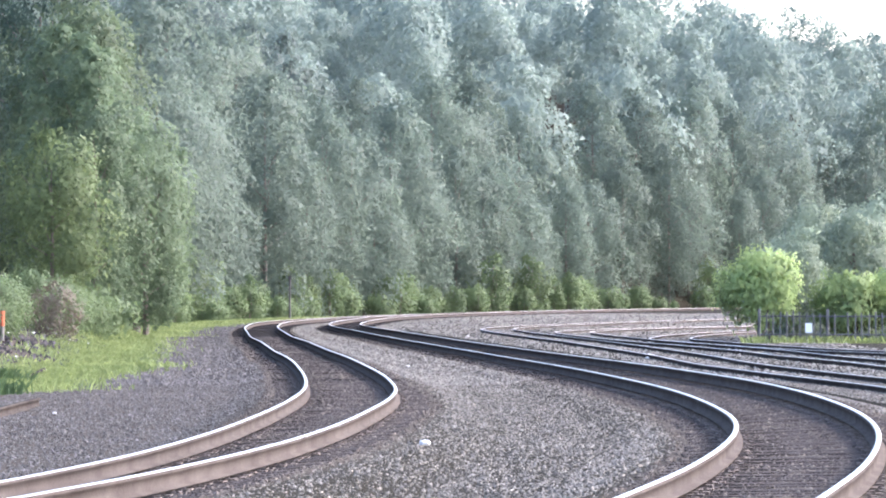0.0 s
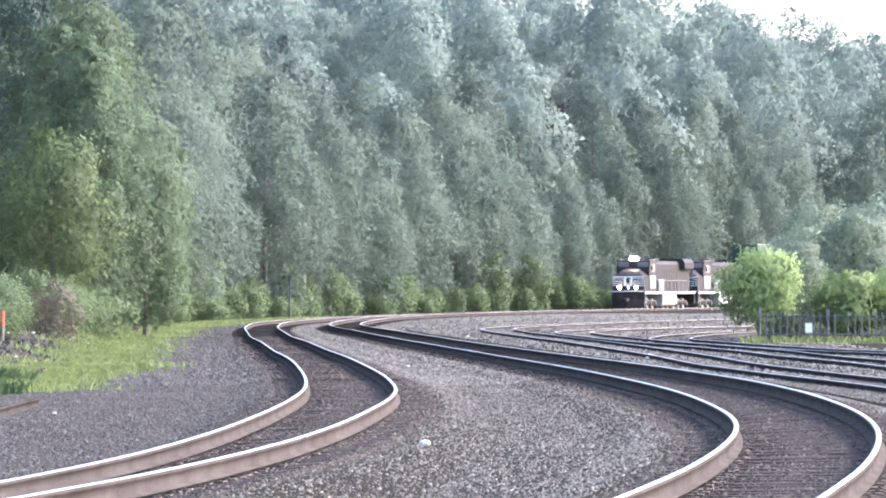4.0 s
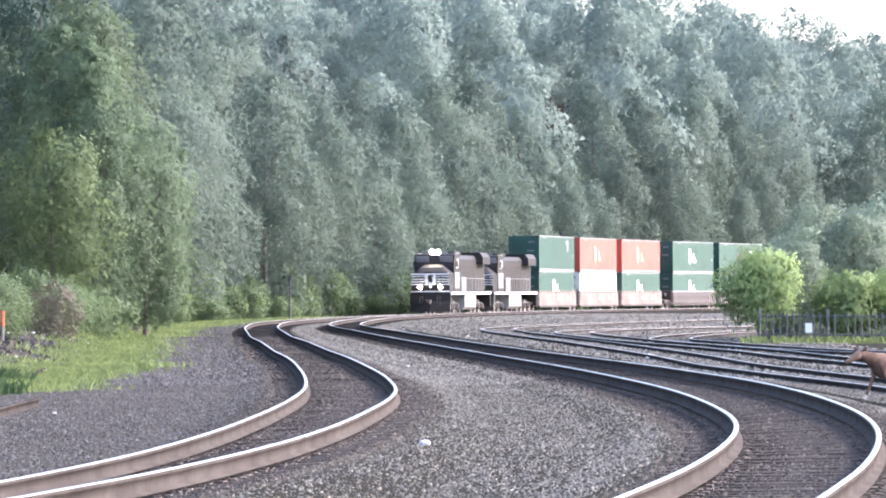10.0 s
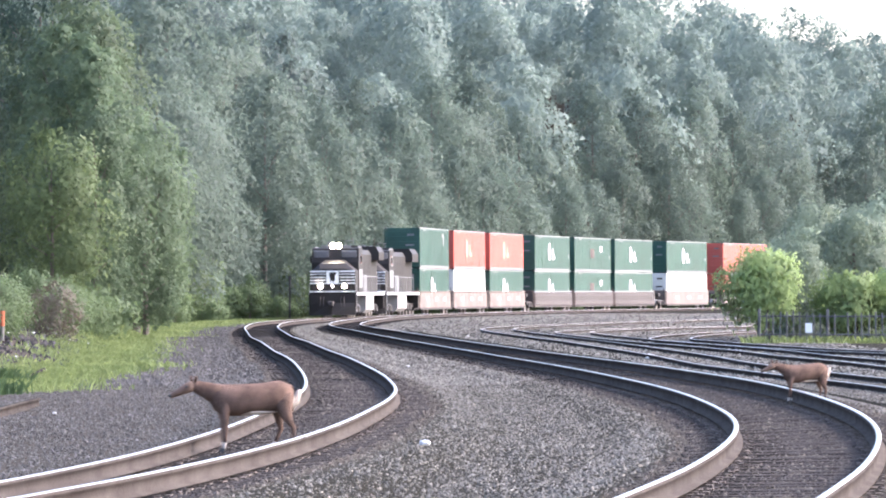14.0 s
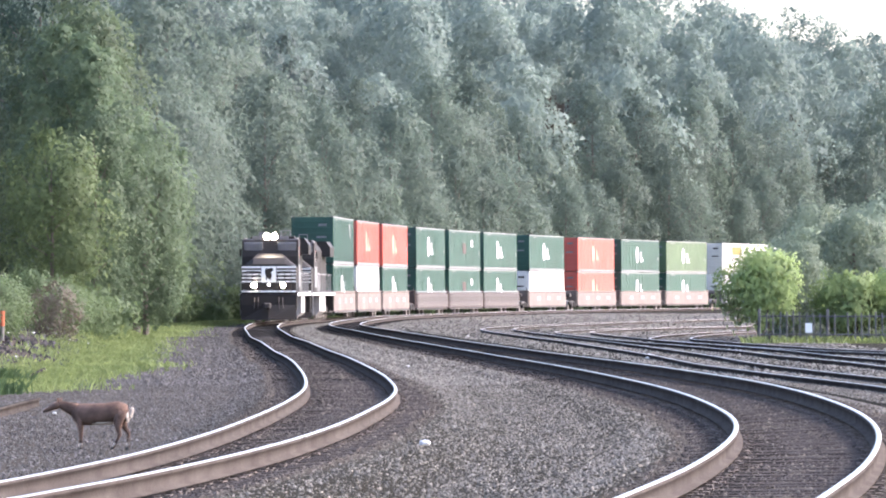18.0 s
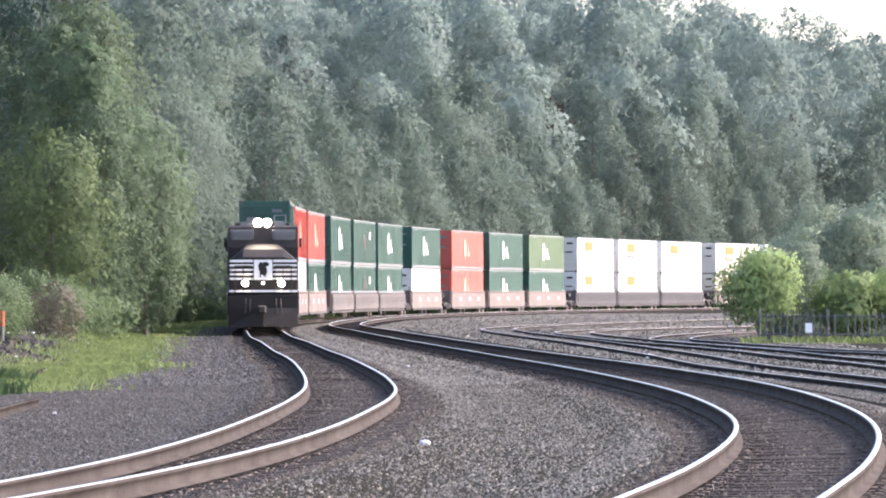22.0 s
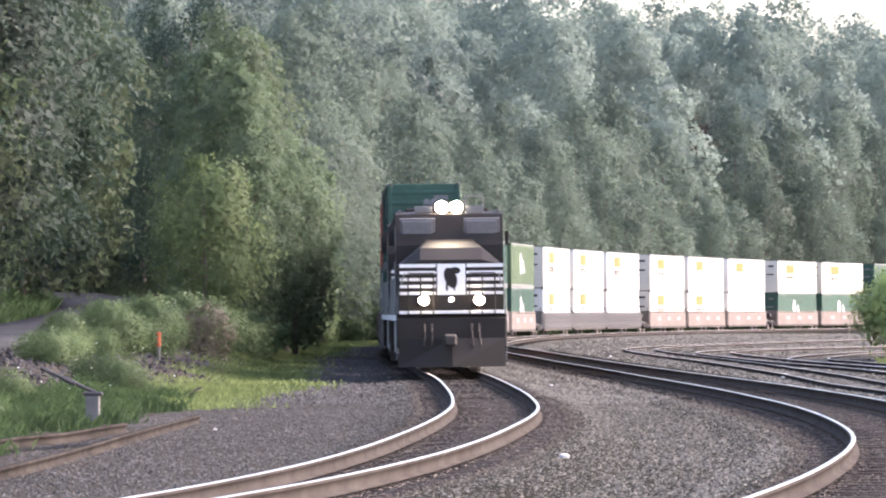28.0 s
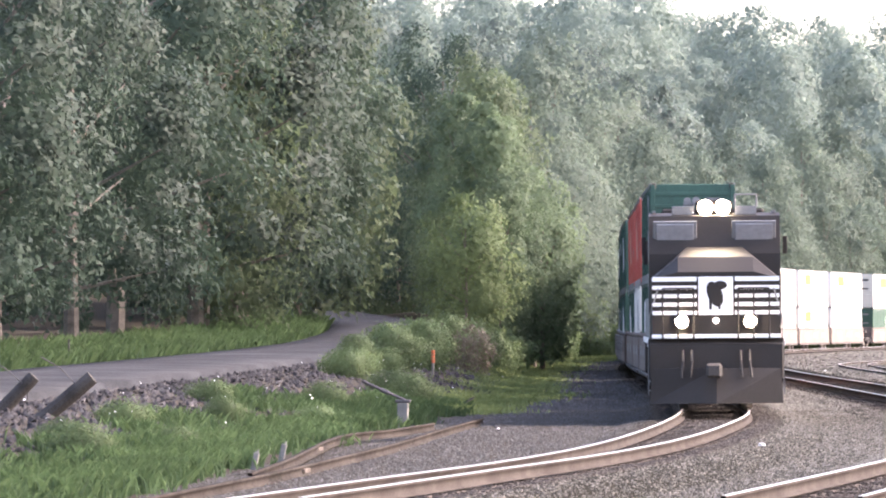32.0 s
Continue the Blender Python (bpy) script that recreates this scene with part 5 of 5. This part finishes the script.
pole = thing("signal_pole", "thin dark pole at the foot of the wood", "pole")
part("shaft", Shape().cyl((0, 0, -0.2), (0, 0, 2.9), 0.06, 8), WIRE, pole)
part("head", Shape().box((0, 0, 2.8), (0.2, 0.12, 0.3), 0.02), WIRE, pole)
pole.matrix_basis = Matrix.Translation((-10.1, 380, float(ground_z(-10.1, 380))))
for x, y, s in [(-0.21, 67.0, 0.13), (-0.9, 148, 0.12), (5.6, 158, 0.13), (5.9, 165, 0.14), (-6.2, 92, 0.07), (1.0, 232, 0.14), (4.6, 196, 0.14)]:
    ws = thing("white_stone", "pale white stone lying on the ballast", "stone", "white stones", sh=Shape().ell((0, 0, 0), (s * 0.55, s * 0.42, s * 0.3), 7, 5), material=WHITE_STONE)
    ws.matrix_basis = Matrix.Translation((x, y, float(ground_z(x, y)) + s * 0.2)) @ Matrix.Rotation(x, 4, "Z")


# ---- loose stones, shale and grass ----
def scatter_stones(name, label, n, place, lo, hi, material, seed, category="stones", grow=0.0):
    """Three-sided broken chips sitting on the ground."""
    rs = np.random.RandomState(seed)
    x, y = place(rs, n)
    z = ground_z(x, y)
    s = (lo + (hi - lo) * rs.rand(n) ** 2) * (1 + grow * np.maximum(0, y - 60))
    a = (np.arange(3)[None] + 0.7 * rs.rand(n, 3)) * 2 * np.pi / 3
    r = s[:, None] * (0.6 + 0.5 * rs.rand(n, 3))
    v = np.zeros((n, 4, 3))
    v[:, :3, 0], v[:, :3, 1] = r * np.cos(a), r * np.sin(a)
    v[:, :3, 2] = (rs.rand(n, 3) * 0.7 - 0.5) * s[:, None]
    v[:, 3, :2] = rs.normal(size=(n, 2)) * s[:, None] * 0.4
    v[:, 3, 2] = s * (0.4 + 0.5 * rs.rand(n))
    v += np.stack([x, y, z + s * 0.3], 1)[:, None]
    tri = np.array([(i, (i + 1) % 3, 3) for i in range(3)])
    f = tri[None] + (np.arange(n) * 4)[:, None, None]
    me = raw_mesh(name, v.reshape(-1, 3), 3, material, False, f.reshape(-1, 3))
    return tagged(new(name, me), label, category, kind="stuff")


def off_tracks(x, y, rs, gap=1.55):
    w = gap + 0.3 * (rs.rand(len(x)) - 0.5)
    ok = (np.abs(x - left_x(y)) > w) & (np.abs(x - right_x(y)) > w)
    return x[ok], y[ok]


def fill(rs, n, make, keep):
    X, Y = np.zeros(0), np.zeros(0)
    while len(X) < n:
        x, y = keep(*make(n))
        X, Y = np.concatenate([X, x]), np.concatenate([Y, y])
    return X[:n], Y[:n]


def near_ballast(rs, n):
    def make(k):
        y = 35 + 85 * rs.rand(k) ** 1.15
        return -8.2 + (17.2 + 0.02 * y) * rs.rand(k), y
    return fill(rs, n, make, lambda x, y: off_tracks(x, y, rs))


def far_ballast(rs, n):
    def make(k):
        y = 120 + 340 * rs.rand(k) ** 1.5
        lo, hi = left_x(y) - 4.2, np.maximum(right_x(y) + 8, 14 + 0.08 * np.maximum(0, y - 200))
        lo = np.where(y < 230, -8.5 - np.maximum(0, y - 150) * 0.04, lo)
        return lo + (hi - lo) * rs.rand(k), y
    return fill(rs, n, make, lambda x, y: off_tracks(x, y, rs))


def bed_place(rs, n):
    y = 35 + 200 * rs.rand(n) ** 1.4
    d = 1.5 * (2 * rs.rand(n) - 1)
    return np.where(rs.rand(n) < 0.5, left_x(y), right_x(y)) + d, y


def bank_place(rs, n):
    y = 34 + 164 * rs.rand(n) ** 1.3
    e = np.where(y < 150, -8.2, -8.5 - (y - 150) * 0.045)
    r = road_x(y) + 2.7
    x = e + (r - e) * (0.15 + 0.85 * rs.rand(n))
    return x, y


def one_side(place, left):
    """Keeps the places on one side of the first track's middle."""
    def go(rs, n):
        return fill(rs, n, lambda k: place(rs, k), lambda x, y: (x[(x < left_x(y)) == left], y[(x < left_x(y)) == left]))
    return go


scatter_stones("ballast_stones", "loose grey crushed stones of the ballast", 85000, one_side(near_ballast, False), 0.014, 0.03, STONE, 1)
scatter_stones("old_ballast_stones", "dirty dark grey stones beside the outer rail", 40000, one_side(near_ballast, True), 0.014, 0.03, OLD_STONE, 12)
def yard_side(inside):
    """Far places in the yard beyond the second track, or between the main tracks."""
    def go(rs, n):
        return fill(rs, n, lambda k: far_ballast(rs, k), lambda x, y: (x[((x > right_x(y) + 2.2) == inside) & (x > left_x(y))], y[((x > right_x(y) + 2.2) == inside) & (x > left_x(y))]))
    return go


scatter_stones("far_ballast_stones", "grey crushed stones farther along the line", 21000, yard_side(False), 0.023, 0.043, STONE, 3, grow=0.003)
scatter_stones("yard_stones", "pale dry crushed stones in the yard", 32000, yard_side(True), 0.023, 0.043, YARD_STONE, 14, grow=0.003)
scatter_stones("far_old_stones", "dirty dark grey stones along the outer shoulder", 15000, one_side(far_ballast, True), 0.023, 0.043, OLD_STONE, 15, grow=0.003)
scatter_stones("track_bed_stones", "dark oily stones between the ties", 66000, bed_place, 0.018, 0.036, BED_STONE, 4, grow=0.002)
scatter_stones("bank_rubble", "dark shale rubble on the bank below the road", 10000, bank_place, 0.03, 0.12, DARK_ROCK, 2)


def upper_bank(rs, n):
    y = 50 + 140 * rs.rand(n) ** 1.2
    return road_x(y) + 2.75 + 3.6 * rs.rand(n) ** 1.3, y


scatter_stones("shale_slabs", "broken dark shale slabs under the road's edge", 3400, upper_bank, 0.05, 0.15, DARK_ROCK, 13)


def blades(name, label, place, n, lo, hi, material, seed):
    rs = np.random.RandomState(seed)
    x, y = place(rs, n)
    z = ground_z(x, y) - 0.03
    h = lo + (hi - lo) * rs.rand(n)
    a = rs.rand(n) * 6.28
    ln = h * (0.2 + 0.6 * rs.rand(n))
    w = 0.005 + 0.007 * rs.rand(n) + y * 0.00005
    dx, dy = np.cos(a), np.sin(a)
    p = np.stack([x, y, z], 1)
    side = np.stack([-dy, dx, 0 * dx], 1) * w[:, None]
    mid = p + np.stack([dx * ln * 0.35, dy * ln * 0.35, h * 0.65], 1)
    tip = p + np.stack([dx * ln, dy * ln, h], 1)
    v = np.stack([p - side, p + side, mid + side * 0.8, tip, mid - side * 0.8], 1)
    f = np.arange(n * 5).reshape(n, 5)
    me = raw_mesh(name, v.reshape(-1, 3), 5, material, False, f)
    return tagged(new(name, me), label, "grass", kind="stuff")


def clumps(place, n_clump, spread):
    def go(rs, n):
        cx, cy = place(rs, n_clump)
        i = rs.randint(0, n_clump, n)
        return cx[i] + rs.normal(size=n) * spread, cy[i] + rs.normal(size=n) * spread * 1.5
    return go


def low_bank(rs, n):
    x, y = bank_place(rs, n)
    y = 34 + (y - 34) * 0.55
    e = np.where(y < 150, -8.2, -8.5 - (y - 150) * 0.045)
    return e + (x - e) * (0.15 + 0.55 * rs.rand(n)), y


def verge_place(rs, n):
    y = 70 + 220 * rs.rand(n)
    return road_x(y) - 2.9 - 4.5 * rs.rand(n), y


def foot_place(rs, n):
    y = 112 + 300 * rs.rand(n) ** 1.3
    e = np.where(y < 150, -8.2, np.where(y < 240, -8.3 - (y - 150) * 0.045, left_x(y) - 3.9))
    return e + 0.7 * np.sin(y * 0.9) * rs.rand(n) - 2.2 * rs.rand(n) ** 1.4, y


def yard_place(rs, n):
    return 10.6 + 9 * rs.rand(n), 203.5 + 2 * rs.rand(n)


blades("bank_grass", "lush green grass clumps on the bank", clumps(low_bank, 130, 0.32), 44000, 0.1, 0.38, GRASS, 5)
blades("verge_grass", "bright green grass beside the road", verge_place, 30000, 0.15, 0.7, GRASS, 6)
blades("edge_grass", "yellow-green grass strip below the wood", clumps(foot_place, 330, 0.55), 48000, 0.06, 0.22, GRASS_PALE, 7)
blades("fence_weeds", "pale weeds along the fence foot", yard_place, 900, 0.1, 0.35, GRASS_PALE, 8)


def petals(rs, n):
    y = np.concatenate([120 + 45 * rs.rand(n // 2), 60 + 60 * rs.rand(n - n // 2)])
    return -9.5 - 4.5 * rs.rand(n), y


fl = scatter_stones("white_flowers", "tiny white wildflowers among the weeds", 60, petals, 0.02, 0.035, WHITE, 9, "flowers")
fl.location.z = 0.4

# ---- deer ----


def ring(c, rx, rz, n=12, tilt=0.0):
    return [(rx * math.cos(2 * math.pi * i / n), c[0] + tilt * rz * math.sin(2 * math.pi * i / n), c[1] + rz * math.sin(2 * math.pi * i / n)) for i in range(n)]


def hoop(x, y, z, rx, ry, n=10):
    return [(x + rx * math.cos(2 * math.pi * i / n), y + ry * math.sin(2 * math.pi * i / n), z) for i in range(n)]


def build_deer(label):
    """White-tailed doe, nose towards +y, hooves at z = 0."""
    dr = thing("deer", label, "deer", "deer crossing the tracks")
    body = Shape().loft([ring((-0.62, 0.72), 0.03, 0.05), ring((-0.58, 0.74), 0.13, 0.16), ring((-0.42, 0.75), 0.18, 0.21), ring((-0.15, 0.72), 0.185, 0.2), ring((0.12, 0.7), 0.18, 0.21),
                         ring((0.34, 0.7), 0.155, 0.21), ring((0.47, 0.73), 0.1, 0.16), ring((0.53, 0.76), 0.04, 0.08)])
    part("body", body, FUR, dr, smooth=True)
    part("belly", Shape().ell((0, -0.02, 0.555), (0.11, 0.4, 0.06), 12, 6), FUR_PALE, dr, "pale belly", True)
    part("neck", Shape().loft([ring((0.3, 0.73), 0.13, 0.17), ring((0.48, 0.79), 0.09, 0.13, 12, -0.2), ring((0.6, 0.84), 0.07, 0.1, 12, -0.3), ring((0.71, 0.88), 0.056, 0.078, 12, -0.3), ring((0.8, 0.9), 0.045, 0.05, 12, -0.3)]), FUR, dr, smooth=True)
    hd = part("head", Shape().loft([ring((0.74, 0.88), 0.04, 0.05), ring((0.79, 0.88), 0.07, 0.08), ring((0.87, 0.85), 0.065, 0.07), ring((0.97, 0.8), 0.045, 0.048), ring((1.05, 0.765), 0.035, 0.036), ring((1.07, 0.755), 0.02, 0.02)]), FUR_DARK, dr, smooth=True)
    for sx in (-1, 1):
        part("ear", Shape().ell((sx * 0.12, 0.75, 0.98), (0.075, 0.02, 0.035), 8, 6, Matrix.Rotation(-sx * 0.5, 4, "Y")), FUR, hd, smooth=True)
        part("eye", Shape().ell((sx * 0.06, 0.86, 0.88), (0.012, 0.016, 0.016), 8, 6), HOOF, hd)
    part("muzzle", Shape().ell((0, 1.06, 0.76), (0.03, 0.03, 0.028), 8, 6), HOOF, hd)
    part("tail", Shape().ell((0, -0.66, 0.72), (0.05, 0.05, 0.13), 8, 6, Matrix.Rotation(0.35, 4, "X")), FUR_PALE, dr, "white underside of the tail", True)
    part("rump_patch", Shape().ell((0, -0.6, 0.66), (0.1, 0.035, 0.12), 10, 6), FUR_PALE, dr, "white rump patch", True)
    legs = []
    for sx, y, back in ((-0.1, 0.33, 0), (0.1, 0.33, 0), (-0.11, -0.46, 1), (0.11, -0.46, 1)):
        k = 0.07 if back else 0.0
        fat = 1.0 if back else 0.62
        sh = Shape().loft([hoop(0, -0.02 * back, 0.14, 0.05 * fat, 0.1 * fat), hoop(0, 0, 0.02, 0.085 * fat, 0.13 * fat), hoop(0, 0.01, -0.1, 0.07 * fat, 0.1 * fat), hoop(0, -k * 0.3, -0.22, 0.042, 0.055 * fat),
                           hoop(0, -k, -0.32, 0.028, 0.036), hoop(0, -k * 0.7, -0.42, 0.021, 0.025), hoop(0, 0, -0.6, 0.02, 0.022)])
        lg = part("leg", sh, FUR, dr, smooth=True)
        lg.location = (sx, y, 0.64)
        part("lower_leg", Shape().cyl((0, -0.3 * k, -0.5), (0, 0.01, -0.6), 0.025, 8, 0.023), FUR_PALE, lg)
        part("hoof", Shape().cyl((0, 0.01, -0.58), (0, 0.03, -0.64), 0.026, 8, 0.035), HOOF, lg)
        legs.append(lg)
    return dr, legs


doe, doe_legs = build_deer("russet brown adult deer walking over the tracks")
fawn, fawn_legs = build_deer("younger reddish deer trotting behind the first one")
# seconds, x, y on the ground
DOE_WAY = [(0.0, 11.6, 100.0), (7.5, 11.6, 100.0), (9.5, 7.4, 86.0), (10.0, 6.6, 84.0), (10.5, 5.9, 82.5), (11.0, 5.05, 81.0), (11.5, 4.22, 79.5), (12.0, 3.03, 78.0), (12.5, 1.64, 75.5), (13.0, 0.4, 72.5),
           (13.5, -0.86, 68.5), (14.0, -2.22, 65.8), (14.5, -3.5, 64.6), (15.3, -5.5, 64.6), (17.0, -9.2, 66.0), (21.0, -16.0, 80.0), (25.0, -33.0, 92.0), (32.0, -40.0, 95.0)]
FAWN_WAY = [(0.0, 12.6, 102.0), (11.5, 12.6, 102.0), (13.5, 6.8, 88.5), (14.0, 5.31, 85.0), (14.5, 3.97, 83.0), (15.5, 1.5, 79.5), (16.5, -0.92, 75.5), (17.0, -2.2, 73.5), (17.5, -3.46, 73.0), (18.0, -4.28, 71.4),
            (18.5, -5.3, 72.0), (20.0, -9.0, 72.0), (23.0, -16.0, 78.0), (26.0, -34.0, 90.0), (32.0, -41.0, 94.0)]

# ---- ties last ----
lay_ties(main_left, left_x, EL, ZL, 34.0, 560, 165)
lay_ties(main_right, right_x, ER, ZR, 34.0, 560, 165)
for tr, q in yards:
    lay_ties(tr, (lambda a: lambda d: glide(a[:, 0], a[:, 1], d))(q), ZERO, ZERO - 0.09, q[0, 0] + 1, q[-1, 0] - 1, 0, 0.02)


def deer_rows(way, size):
    ts = np.array([w[0] for w in way])
    xy = np.array([w[1:] for w in way])
    rows, step, dist = [], [], 0.0
    t, last, head = 0.0, None, 1.2
    while t <= 32.001:
        x, y = (float(np.interp(t, ts, xy[:, k])) for k in (0, 1))
        x2, y2 = (float(np.interp(t + 0.3, ts, xy[:, k])) for k in (0, 1))
        v = math.hypot(x2 - x, y2 - y)
        if v > 0.05:
            want = math.atan2(-(x2 - x), 0.3 * (y2 - y))
            head = want if last is None else head + max(-0.5, min(0.5, (want - head + math.pi) % (2 * math.pi) - math.pi))
        if last is not None:
            dist += math.hypot(x - last[0], y - last[1])
        last = (x, y)
        zs = [float(ground_z(x + a * math.cos(head) - b * math.sin(head), y + a * math.sin(head) + b * math.cos(head))) for a in (-0.1, 0.1) for b in (-0.4, 0, 0.35)]
        rows.append((t, Matrix.Translation((x, y, max(zs) - 0.01)) @ Matrix.Rotation(head, 4, "Z") @ Matrix.Diagonal((1, 1, 1, 1))))
        step.append((t, dist / (0.62 * size) * 1.1, min(1.0, v / 0.5)))
        t += 0.1
    return rows, step


def motions():
    for ob, off, half, lift in train:
        gap = 0.5 if "locomotive" in ob.name else 1.0
        n = int(round(32 / gap))
        walk(ob, [(k * gap, rolling_pose(first_box(k * gap) + off, half, lift)) for k in range(n + 1)])
    for ob, legs, way, size in ((doe, doe_legs, DOE_WAY, 0.86), (fawn, fawn_legs, FAWN_WAY, 0.64)):
        ob.scale = (size, size, size)
        rows, step = deer_rows(way, size)
        walk(ob, rows)
        for k, lg in enumerate(legs):
            ph = (0.0, math.pi, math.pi * 0.9, -0.1 * math.pi)[k]
            p = lg.location.copy()
            walk(lg, [(t, Matrix.Translation(p) @ Matrix.Rotation(0.5 * a * math.sin(s * 1.6 + ph), 4, "X")) for t, s, a in step])


motions()
